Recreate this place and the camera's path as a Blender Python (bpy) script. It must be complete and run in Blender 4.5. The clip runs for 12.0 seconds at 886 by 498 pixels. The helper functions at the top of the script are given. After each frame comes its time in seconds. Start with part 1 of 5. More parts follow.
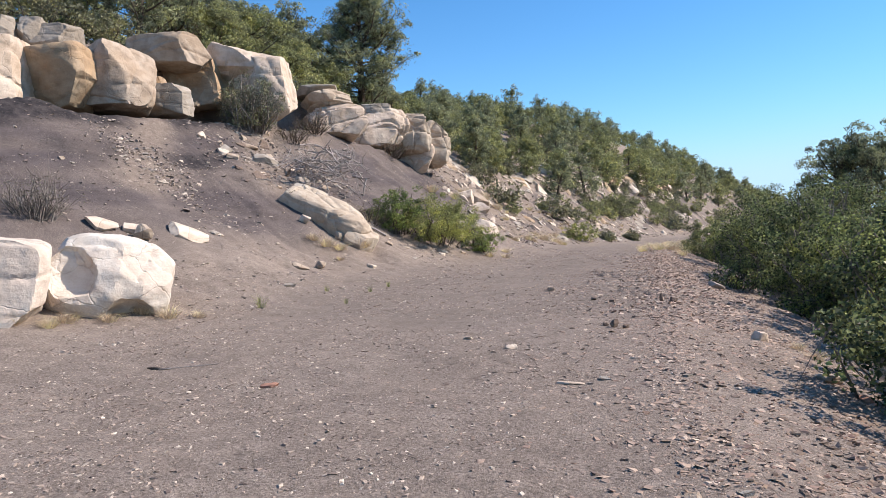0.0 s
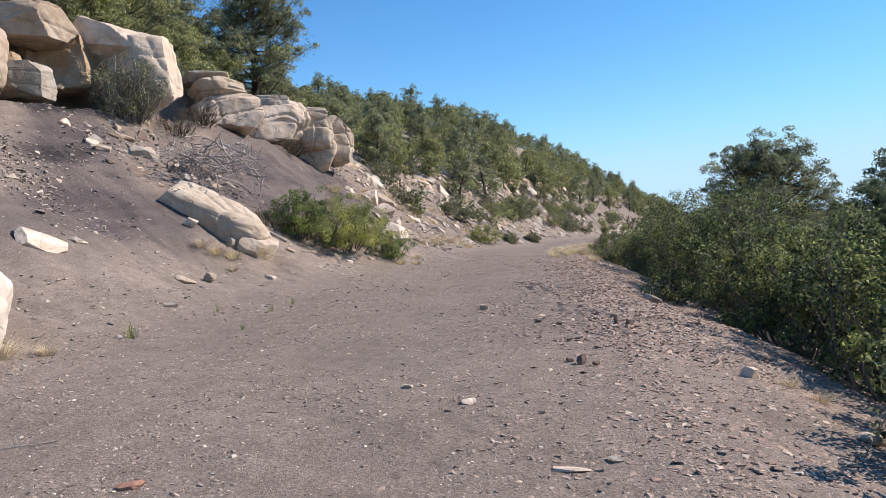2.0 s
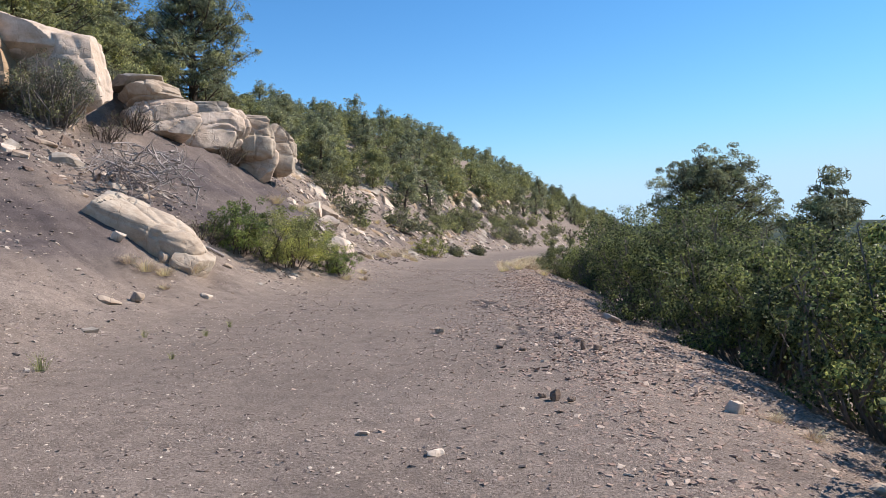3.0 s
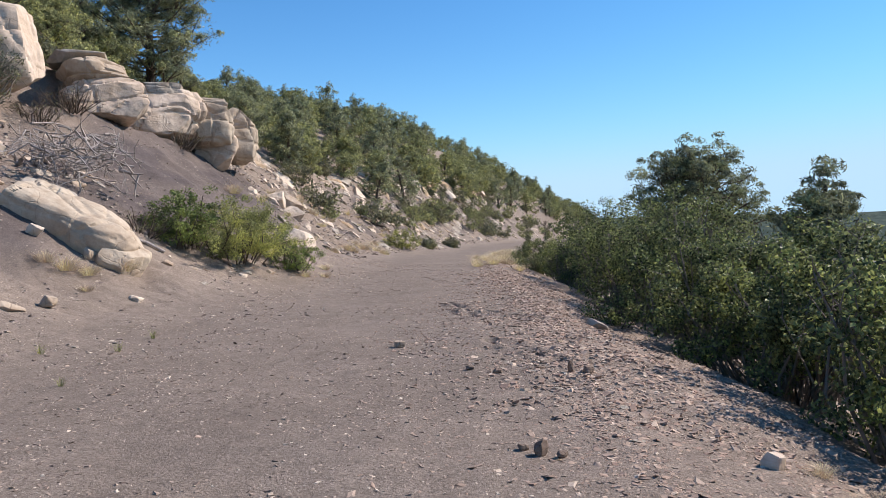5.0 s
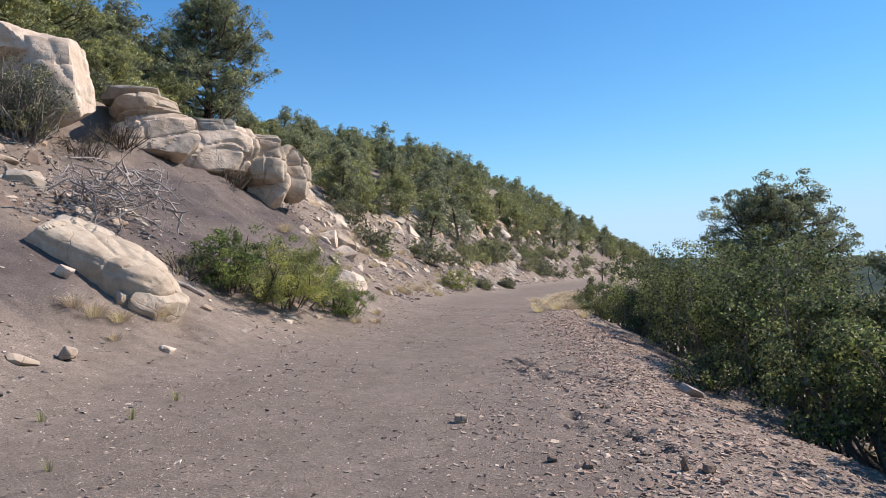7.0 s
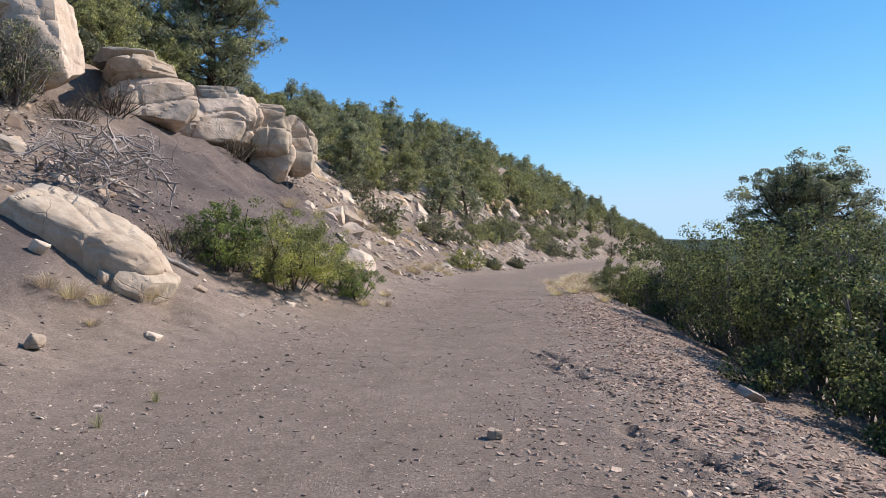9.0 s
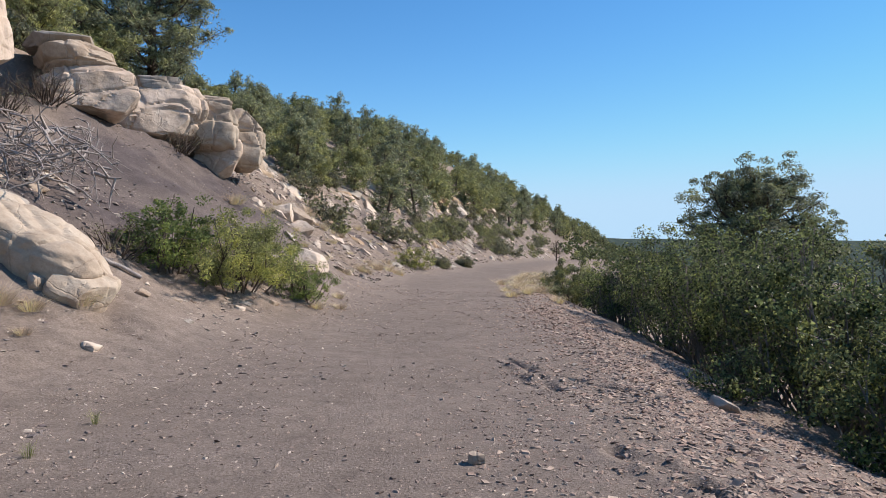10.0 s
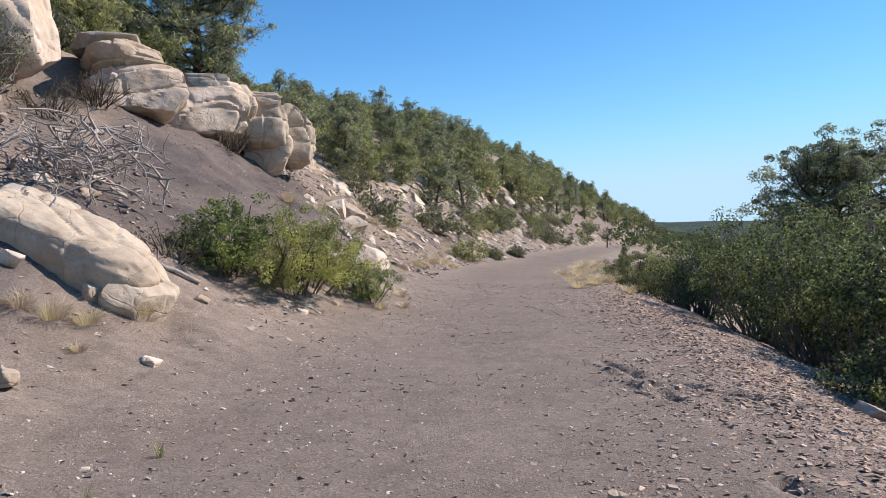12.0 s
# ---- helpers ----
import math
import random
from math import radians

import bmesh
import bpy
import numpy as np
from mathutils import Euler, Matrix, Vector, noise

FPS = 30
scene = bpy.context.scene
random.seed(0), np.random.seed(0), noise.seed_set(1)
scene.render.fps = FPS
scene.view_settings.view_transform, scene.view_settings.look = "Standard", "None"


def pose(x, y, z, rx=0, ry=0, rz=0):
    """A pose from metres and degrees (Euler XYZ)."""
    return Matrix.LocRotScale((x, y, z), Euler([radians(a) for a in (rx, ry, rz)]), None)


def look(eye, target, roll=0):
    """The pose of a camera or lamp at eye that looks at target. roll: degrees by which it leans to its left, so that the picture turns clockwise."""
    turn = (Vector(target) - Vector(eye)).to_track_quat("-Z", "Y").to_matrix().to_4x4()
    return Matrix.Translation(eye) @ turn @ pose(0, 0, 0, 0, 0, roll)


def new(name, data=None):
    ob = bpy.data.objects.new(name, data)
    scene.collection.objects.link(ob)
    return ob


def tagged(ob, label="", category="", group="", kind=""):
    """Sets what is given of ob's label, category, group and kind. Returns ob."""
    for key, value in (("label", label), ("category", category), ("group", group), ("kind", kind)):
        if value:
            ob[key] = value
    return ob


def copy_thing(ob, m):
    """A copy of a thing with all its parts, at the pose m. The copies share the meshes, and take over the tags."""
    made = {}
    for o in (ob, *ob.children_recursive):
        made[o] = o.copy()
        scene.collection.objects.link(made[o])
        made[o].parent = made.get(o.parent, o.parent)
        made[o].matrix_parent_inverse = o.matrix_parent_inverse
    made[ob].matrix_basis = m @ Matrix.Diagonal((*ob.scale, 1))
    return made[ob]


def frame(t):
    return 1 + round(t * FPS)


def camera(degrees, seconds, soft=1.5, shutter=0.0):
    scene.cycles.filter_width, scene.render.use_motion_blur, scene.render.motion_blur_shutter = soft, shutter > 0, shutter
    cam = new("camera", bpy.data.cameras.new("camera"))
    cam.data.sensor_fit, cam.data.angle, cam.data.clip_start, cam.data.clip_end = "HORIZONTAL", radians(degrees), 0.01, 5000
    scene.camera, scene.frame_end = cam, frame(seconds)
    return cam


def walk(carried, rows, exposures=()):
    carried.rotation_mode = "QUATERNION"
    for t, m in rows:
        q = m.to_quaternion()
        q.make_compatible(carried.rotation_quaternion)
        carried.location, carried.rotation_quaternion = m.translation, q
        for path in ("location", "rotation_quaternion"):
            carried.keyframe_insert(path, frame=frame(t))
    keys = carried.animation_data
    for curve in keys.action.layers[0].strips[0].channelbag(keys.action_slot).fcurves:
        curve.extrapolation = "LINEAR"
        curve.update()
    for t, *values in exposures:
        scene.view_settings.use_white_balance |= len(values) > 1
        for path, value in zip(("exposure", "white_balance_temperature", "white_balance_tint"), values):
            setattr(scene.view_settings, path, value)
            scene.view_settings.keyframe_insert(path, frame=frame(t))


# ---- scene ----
cam = camera(65.0, 12.0, 0.5)
PATH = [
    (0, (2.4, 3.764, 1.154), (1.415, 5.503, 1.105), -1.6),
    (0.5, (2.074, 4.137, 1.199), (1.187, 5.928, 1.129), -1.6),
    (1, (1.706, 4.438, 1.186), (0.846, 6.242, 1.109), -1.6),
    (1.5, (1.455, 4.725, 1.265), (0.711, 6.58, 1.183), -1.7),
    (2, (1.294, 5.114, 1.312), (0.578, 6.981, 1.254), -1.3),
    (2.5, (1.071, 5.439, 1.307), (0.411, 7.326, 1.252), -0.8),
    (3, (0.91, 5.74, 1.397), (0.35, 7.659, 1.369), -1.0),
    (3.2, (0.874, 5.889, 1.386), (0.286, 7.8, 1.332), -1.2),
    (4.8, (0.654, 7.078, 1.458), (0.194, 9.023, 1.406), -1.1),
    (5, (0.646, 7.234, 1.465), (0.155, 9.172, 1.41), -0.8),
    (5.5, (0.649, 7.628, 1.537), (-0.142, 9.464, 1.517), -0.8),
    (6, (0.446, 7.899, 1.539), (-0.276, 9.764, 1.56), -0.0),
    (6.5, (0.26, 8.145, 1.576), (-0.443, 10.017, 1.618), -0.5),
    (7, (0.138, 8.505, 1.584), (-0.498, 10.401, 1.641), -0.2),
    (7.5, (-0.037, 8.807, 1.592), (-0.744, 10.677, 1.645), -0.3),
    (9.5, (-0.635, 9.813, 1.65), (-1.231, 11.722, 1.628), 1.5),
    (10, (-0.848, 9.969, 1.699), (-1.349, 11.905, 1.688), 1.0),
    (10.5, (-1.031, 10.168, 1.688), (-1.638, 12.073, 1.676), 1.4),
    (11, (-1.164, 10.405, 1.703), (-1.885, 12.27, 1.699), 0.8),
    (11.5, (-1.363, 10.579, 1.684), (-2.075, 12.448, 1.664), 0.3),
    (12, (-1.545, 10.748, 1.723), (-2.17, 12.648, 1.687), -1.1),
]
walk(cam, [(t, look(eye, target, roll)) for t, eye, target, roll in PATH], [(0.0, 0.5, 6500, 16), (2.5, 0.38, 6500, 16), (6.0, 0.34, 6500, 16), (8.5, 0.3, 6500, 16), (10.3, 0.22, 6500, 16), (11.4, 0.34, 6500, 16), (12.0, 0.36, 6500, 16)])

# ---- world and sun ----
SUN_AZ, SUN_EL = radians(56), radians(41)
world = bpy.data.worlds.new("sky")
scene.world = world
world.use_nodes = True
nt = world.node_tree
sky = nt.nodes.new("ShaderNodeTexSky")
sky.sky_type = "NISHITA"
sky.sun_disc = False
sky.sun_elevation, sky.sun_rotation = SUN_EL, SUN_AZ
sky.altitude, sky.air_density, sky.dust_density, sky.ozone_density = 2000, 1.0, 0.0, 2.5
tint = nt.nodes.new("ShaderNodeHueSaturation")
tint.inputs["Hue"].default_value = 0.494
tint.inputs["Saturation"].default_value = 1.26
nt.links.new(sky.outputs[0], tint.inputs["Color"])
split_sky, join_sky = nt.nodes.new("ShaderNodeSeparateColor"), nt.nodes.new("ShaderNodeCombineColor")
nt.links.new(tint.outputs[0], split_sky.inputs[0])
for k, most in enumerate((2.7, 4.15, 5.3)):
    cap = nt.nodes.new("ShaderNodeMath")
    cap.operation = "SMOOTH_MIN"
    cap.inputs[1].default_value, cap.inputs[2].default_value = most, 2.2
    nt.links.new(split_sky.outputs[k], cap.inputs[0])
    nt.links.new(cap.outputs[0], join_sky.inputs[k])
nt.links.new(join_sky.outputs[0], nt.nodes["Background"].inputs[0])
nt.nodes["Background"].inputs[1].default_value = 0.153
sun = new("sun", bpy.data.lights.new("sun", "SUN"))
sun.data.energy, sun.data.angle, sun.data.color = 5.0, radians(0.5), (1.0, 0.92, 0.81)
TO_SUN = Vector((math.sin(SUN_AZ) * math.cos(SUN_EL), math.cos(SUN_AZ) * math.cos(SUN_EL), math.sin(SUN_EL)))
sun.matrix_world = look(TO_SUN * 50, (0, 0, 0))

# ---- materials ----
def shader(name, rough=0.85, spec=0.3):
    m = bpy.data.materials.new(name)
    m.use_nodes = True
    n = m.node_tree.nodes
    b = n["Principled BSDF"]
    b.inputs["Roughness"].default_value = rough
    b.inputs["Specular IOR Level"].default_value = spec
    return m, m.node_tree, b


def node(t, kind, **sets):
    n = t.nodes.new(kind)
    for k, v in sets.items():
        n.inputs[k].default_value = v
    return n


def ramp(t, src, stops):
    n = t.nodes.new("ShaderNodeValToRGB")
    while len(n.color_ramp.elements) < len(stops):
        n.color_ramp.elements.new(0.5)
    for e, (p, c) in zip(n.color_ramp.elements, stops):
        e.position, e.color = p, (*c, 1)
    t.links.new(src, n.inputs[0])
    return n.outputs[0]


def mix(t, fac, a, b, mode="MIX"):
    n = t.nodes.new("ShaderNodeMix")
    n.data_type, n.blend_type = "RGBA", mode
    for sock, v in ((n.inputs[0], fac), (n.inputs[6], a), (n.inputs[7], b)):
        if isinstance(v, bpy.types.NodeSocket):
            t.links.new(v, sock)
        elif isinstance(v, tuple):
            sock.default_value = (*v, 1)
        else:
            sock.default_value = v
    return n.outputs[2]


def coords(t, scale=1.0, stretch=None):
    tc = t.nodes.new("ShaderNodeTexCoord")
    mp = t.nodes.new("ShaderNodeMapping")
    mp.inputs["Scale"].default_value = stretch or (scale, scale, scale)
    t.links.new(tc.outputs["Object"], mp.inputs[0])
    return mp.outputs[0]


def grain(t, where, scale, detail=5, roughness=0.6):
    n = node(t, "ShaderNodeTexNoise", Scale=scale, Detail=detail, Roughness=roughness)
    t.links.new(where, n.inputs["Vector"])
    return n.outputs[0]


def bumps(t, b, heights, strength=0.5, dist=0.02):
    last = None
    for h, s, d in heights:
        n = t.nodes.new("ShaderNodeBump")
        n.inputs["Strength"].default_value, n.inputs["Distance"].default_value = s, d
        t.links.new(h, n.inputs["Height"])
        if last:
            t.links.new(last, n.inputs["Normal"])
        last = n.outputs[0]
    t.links.new(last, b.inputs["Normal"])


def maths(t, op, a, b=0.0):
    n = t.nodes.new("ShaderNodeMath")
    n.operation = op
    for s, v in zip(n.inputs, (a, b)):
        if isinstance(v, bpy.types.NodeSocket):
            t.links.new(v, s)
        else:
            s.default_value = v
    return n.outputs[0]


def ground_material():
    m, t, b = shader("shale_dirt", 0.95, 0.15)
    at = t.nodes.new("ShaderNodeAttribute")
    at.attribute_name = "zone"
    sep = t.nodes.new("ShaderNodeSeparateColor")
    t.links.new(at.outputs["Color"], sep.inputs[0])
    track, dark, tan = sep.outputs
    w = coords(t)
    big, mid, fine = grain(t, w, 0.6), grain(t, w, 5), grain(t, w, 45, 6, 0.7)
    soil = ramp(t, mid, [(0.3, (0.198, 0.158, 0.130)), (0.7, (0.284, 0.231, 0.190))])
    worn = ramp(t, mid, [(0.3, (0.182, 0.147, 0.122)), (0.7, (0.240, 0.195, 0.162))])
    c = mix(t, track, soil, worn)
    buff = ramp(t, mid, [(0.3, (0.150, 0.116, 0.090)), (0.65, (0.290, 0.228, 0.176))])
    c = mix(t, tan, c, buff)
    shale = ramp(t, grain(t, coords(t, stretch=(1.2, 1.2, 5)), 1.0, 6), [(0.3, (0.068, 0.056, 0.056)), (0.7, (0.122, 0.101, 0.097))])
    c = mix(t, dark, c, shale)
    c = mix(t, at.outputs["Alpha"], c, ramp(t, mid, [(0.35, (0.022, 0.020, 0.022)), (0.75, (0.085, 0.072, 0.070))]))
    c = mix(t, 0.5, c, ramp(t, big, [(0.3, (0.40, 0.39, 0.38)), (0.7, (0.60, 0.60, 0.60))]), "OVERLAY")
    c = mix(t, maths(t, "SUBTRACT", 0.9, maths(t, "MULTIPLY", track, 0.2)), c, ramp(t, fine, [(0.3, (0.22, 0.21, 0.20)), (0.7, (0.78, 0.78, 0.78))]), "OVERLAY")
    clods = ramp(t, grain(t, w, 11, 8, 0.72), [(0.55, (0, 0, 0)), (0.66, (1, 1, 1))])
    c = mix(t, maths(t, "MULTIPLY", clods, 0.45), c, (0.085, 0.068, 0.058))
    # small pale and dark chips, washed together in patches
    beds = ramp(t, grain(t, w, 1.1, 4), [(0.45, (0.04, 0.04, 0.04)), (0.62, (1, 1, 1))])
    for scale, lim, tone in ((24, 0.86, (0.50, 0.43, 0.37)), (55, 0.78, (0.46, 0.39, 0.34)), (38, 0.84, (0.060, 0.050, 0.046)), (90, 0.74, (0.075, 0.062, 0.056)), (110, 0.72, (0.44, 0.38, 0.33))):
        v = node(t, "ShaderNodeTexVoronoi", Scale=scale)
        v.distance = "MANHATTAN"
        t.links.new(coords(t, stretch=(1.0, 1.5, 1.0)), v.inputs["Vector"])
        s2 = t.nodes.new("ShaderNodeSeparateColor")
        t.links.new(v.outputs["Color"], s2.inputs[0])
        chip = maths(t, "MULTIPLY", maths(t, "GREATER_THAN", s2.outputs[0], lim), maths(t, "LESS_THAN", v.outputs["Distance"], 0.32))
        keep = maths(t, "SUBTRACT", 1.0, maths(t, "MAXIMUM", maths(t, "MULTIPLY", dark, 0.7), maths(t, "MULTIPLY", track, 0.25)))
        c = mix(t, maths(t, "MULTIPLY", maths(t, "MULTIPLY", chip, keep), beds), c, tone)
    t.links.new(c, b.inputs["Base Color"])
    bumps(t, b, [(mid, 0.18, 0.02), (fine, 0.9, 0.016), (grain(t, w, 160, 3, 0.7), 0.6, 0.005)])
    return m


def stone_material(name, pale, warm, stain, stain_amount=0.5, scale=1.0):
    m, t, b = shader(name, 0.9, 0.2)
    w = coords(t, scale)
    flat = coords(t, stretch=(scale * 0.8, scale * 0.8, scale * 5))
    big, mid, fine = grain(t, w, 0.9), grain(t, w, 4, 8), grain(t, w, 30, 6, 0.75)
    beds = grain(t, flat, 1.6, 6)
    c = mix(t, ramp(t, big, [(0.40, (0, 0, 0)), (0.62, (1, 1, 1))]), pale, warm)
    c = mix(t, maths(t, "MULTIPLY", ramp(t, mid, [(0.44, (0, 0, 0)), (0.74, (1, 1, 1))]), stain_amount), c, stain)
    c = mix(t, 0.22, c, ramp(t, beds, [(0.3, (0.36, 0.34, 0.32)), (0.7, (0.64, 0.63, 0.62))]), "OVERLAY")
    c = mix(t, 0.4, c, ramp(t, fine, [(0.3, (0.36, 0.35, 0.34)), (0.7, (0.62, 0.62, 0.62))]), "OVERLAY")
    crack = node(t, "ShaderNodeTexVoronoi", Scale=1.3)
    crack.feature = "DISTANCE_TO_EDGE"
    jig = t.nodes.new("ShaderNodeVectorMath")
    jig.operation = "ADD"
    t.links.new(w, jig.inputs[0])
    nz = node(t, "ShaderNodeTexNoise", Scale=2.5, Detail=4.0)
    t.links.new(w, nz.inputs["Vector"])
    soft = t.nodes.new("ShaderNodeVectorMath")
    soft.operation = "SCALE"
    soft.inputs["Scale"].default_value = 0.3
    t.links.new(nz.outputs["Color"], soft.inputs[0])
    t.links.new(soft.outputs[0], jig.inputs[1])
    t.links.new(jig.outputs[0], crack.inputs["Vector"])
    line = ramp(t, crack.outputs["Distance"], [(0.0, (0, 0, 0)), (0.016, (1, 1, 1))])
    c = mix(t, maths(t, "MULTIPLY", maths(t, "SUBTRACT", 1.0, line), maths(t, "MULTIPLY", ramp(t, mid, [(0.45, (0, 0, 0)), (0.55, (1, 1, 1))]), 0.4)), c, stain)
    oi = t.nodes.new("ShaderNodeObjectInfo")
    c = mix(t, 0.5, c, ramp(t, oi.outputs["Random"], [(0, (0.42, 0.41, 0.40)), (1, (0.56, 0.56, 0.56))]), "OVERLAY")
    t.links.new(c, b.inputs["Base Color"])
    bumps(t, b, [(line, 0.35, 0.03), (beds, 0.25, 0.05), (mid, 0.6, 0.05), (fine, 0.3, 0.008)])
    return m


def chip_material(name, tones):
    m, t, b = shader(name, 0.9, 0.2)
    g = t.nodes.new("ShaderNodeNewGeometry")
    n = len(tones)
    c = ramp(t, g.outputs["Random Per Island"], [(i / (n - 1), k) for i, k in enumerate(tones)])
    fine = grain(t, coords(t), 60, 4)
    c = mix(t, 0.6, c, ramp(t, fine, [(0.3, (0.35, 0.35, 0.35)), (0.7, (0.65, 0.65, 0.65))]), "OVERLAY")
    t.links.new(c, b.inputs["Base Color"])
    return m


def leaf_material(name, tones, through_light=0.3, rough=0.55):
    m, t, b = shader(name, rough + 0.15, 0.12)
    g = t.nodes.new("ShaderNodeNewGeometry")
    n = len(tones)
    c = ramp(t, g.outputs["Random Per Island"], [(i / (n - 1), k) for i, k in enumerate(tones)])
    oi = t.nodes.new("ShaderNodeObjectInfo")
    c = mix(t, 0.6, c, ramp(t, oi.outputs["Random"], [(0, (0.40, 0.40, 0.42)), (1, (0.60, 0.58, 0.54))]), "OVERLAY")
    # whole sprays darker or yellower: shaded and lit masses put into the leaf colour
    c = mix(t, 0.8, c, ramp(t, grain(t, coords(t), 1.7, 3), [(0.36, (0.22, 0.23, 0.25)), (0.5, (0.48, 0.48, 0.46)), (0.62, (0.80, 0.77, 0.54))]), "OVERLAY")
    t.links.new(c, b.inputs["Base Color"])
    tr = t.nodes.new("ShaderNodeBsdfTranslucent")
    t.links.new(c, tr.inputs[0])
    sh = t.nodes.new("ShaderNodeMixShader")
    sh.inputs[0].default_value = through_light
    t.links.new(b.outputs[0], sh.inputs[1])
    t.links.new(tr.outputs[0], sh.inputs[2])
    t.links.new(sh.outputs[0], t.nodes["Material Output"].inputs[0])
    return m


def bark_material(name, a, b2):
    m, t, b = shader(name, 0.95, 0.1)
    w = coords(t, stretch=(14, 14, 3))
    n1 = grain(t, w, 1.5, 6, 0.7)
    t.links.new(ramp(t, n1, [(0.3, a), (0.7, b2)]), b.inputs["Base Color"])
    bumps(t, b, [(n1, 0.8, 0.02)])
    return m


M_GROUND = ground_material()
M_SAND = stone_material("sandstone", (0.455, 0.376, 0.298), (0.402, 0.306, 0.219), (0.201, 0.144, 0.100), 0.65)
M_PALE = stone_material("pale_sandstone", (0.642, 0.549, 0.453), (0.564, 0.453, 0.349), (0.340, 0.251, 0.179), 0.65)
# Lighter copy of the pale sandstone: the split boulder's strong sun put into colour.
M_WHITE = stone_material("sunlit_sandstone", (0.66, 0.59, 0.51), (0.58, 0.50, 0.42), (0.36, 0.27, 0.20), 0.45)
M_CREAM = stone_material("cream_sandstone", (0.484, 0.409, 0.321), (0.428, 0.344, 0.260), (0.251, 0.181, 0.121), 0.55)
M_GREY = stone_material("grey_sandstone", (0.40, 0.36, 0.31), (0.33, 0.28, 0.22), (0.18, 0.15, 0.12), 0.5)
M_OCHRE = stone_material("ochre_sandstone", (0.428, 0.335, 0.233), (0.409, 0.279, 0.167), (0.205, 0.140, 0.093), 0.5)
M_SHALE = stone_material("dark_shale", (0.190, 0.140, 0.114), (0.246, 0.180, 0.132), (0.090, 0.070, 0.062), 0.4, 3.0)
M_RED = stone_material("red_stone", (0.42, 0.22, 0.15), (0.36, 0.2, 0.14), (0.2, 0.12, 0.1), 0.4, 4.0)
M_CHIP = chip_material("bank_chips", [(0.166, 0.121, 0.097), (0.319, 0.234, 0.184), (0.438, 0.324, 0.247), (0.308, 0.206, 0.157), (0.593, 0.469, 0.362)])
M_RUST = chip_material("rusty_chips", [(0.130, 0.093, 0.072), (0.234, 0.168, 0.123), (0.303, 0.210, 0.145), (0.208, 0.130, 0.102), (0.347, 0.278, 0.221)])
M_GRIT = chip_material("track_grit", [(0.134, 0.101, 0.086), (0.295, 0.224, 0.182), (0.428, 0.335, 0.260), (0.240, 0.181, 0.146), (0.696, 0.580, 0.459)])
M_TALUS = chip_material("slope_chips", [(0.128, 0.108, 0.103), (0.351, 0.284, 0.230), (0.234, 0.182, 0.161), (0.539, 0.455, 0.367), (0.188, 0.147, 0.138)])
M_PINE = leaf_material("pinyon_needles", [(0.115, 0.132, 0.092), (0.235, 0.262, 0.168), (0.400, 0.424, 0.270), (0.175, 0.198, 0.138)], 0.32)
M_JUNI = leaf_material("juniper_sprays", [(0.135, 0.150, 0.082), (0.270, 0.292, 0.142), (0.430, 0.440, 0.224), (0.180, 0.200, 0.112)], 0.32)
# Oak tones include painted shade (near-black) and sunlit highlights, spread at random by leaf.
M_OAK = leaf_material("scrub_oak_leaves", [(0.036, 0.048, 0.027), (0.120, 0.146, 0.068), (0.375, 0.420, 0.178), (0.062, 0.086, 0.045)], 0.36, 0.28)
M_YEL = leaf_material("yellow_green_leaves", [(0.170, 0.186, 0.074), (0.300, 0.318, 0.126), (0.440, 0.446, 0.190), (0.130, 0.164, 0.070)], 0.45)
M_FRESH = leaf_material("fresh_green_leaves", [(0.130, 0.176, 0.070), (0.262, 0.318, 0.116), (0.190, 0.238, 0.090)], 0.45)
M_SAGE = leaf_material("grey_brush_leaves", [(0.150, 0.158, 0.104), (0.262, 0.260, 0.176), (0.190, 0.196, 0.124)], 0.25)
M_STRAW = leaf_material("dry_grass", [(0.451, 0.369, 0.254), (0.631, 0.538, 0.399), (0.751, 0.661, 0.524)], 0.3, 0.7)
M_BARK = bark_material("bark", (0.055, 0.042, 0.034), (0.16, 0.13, 0.105))
M_TWIG = bark_material("grey_twigs", (0.130, 0.111, 0.098), (0.299, 0.260, 0.227))
M_DEAD = bark_material("dead_wood", (0.22, 0.19, 0.17), (0.46, 0.41, 0.375))
M_FAR = leaf_material("far_woods", [(0.085, 0.105, 0.062), (0.140, 0.165, 0.088), (0.190, 0.210, 0.112)], 0.2, 0.9)

# ---- lie of the land ----
TOE = ([-60, 0, 6, 11, 15, 18, 23, 26, 36, 46, 55, 75, 120, 160, 200, 260],
       [-2, -4.5, -5.0, -5.5, -5.9, -6.3, -6.8, -7.1, -9.7, -12.0, -12.4, -14.0, -13.6, -11.5, -7.5, 0])
EDGE = ([-60, 0, 4, 8, 14, 18, 20, 28, 40, 70, 120, 160, 200, 260],
        [7, 4.5, 3.3, 1.7, 0.3, -0.5, -0.9, -2.9, -5.5, -7.5, -8, -6, -2, 6])
BED = ([-60, 0, 4, 8, 10, 14, 19, 28, 36, 40, 55, 60, 70, 120, 220],
       [-3, -0.5, -0.3, -0.08, -0.03, 0.08, 0.13, 0.2, 0.2, 0.05, -0.15, -0.35, -0.2, -0.5, -2])
RISE = ([0, 1, 2.5, 4, 6, 8.5, 10, 13, 20, 28, 40, 80, 400, 4000],
        [0, 0.3, 1.0, 1.85, 3.1, 4.95, 5.8, 7.2, 10.0, 11.6, 13.0, 15.5, 20, 25])
FALL = ([0, 1, 2.2, 4, 8, 20, 60, 200, 4000], [0, -0.22, -0.62, -1.4, -3.2, -8, -17, -24, -30])
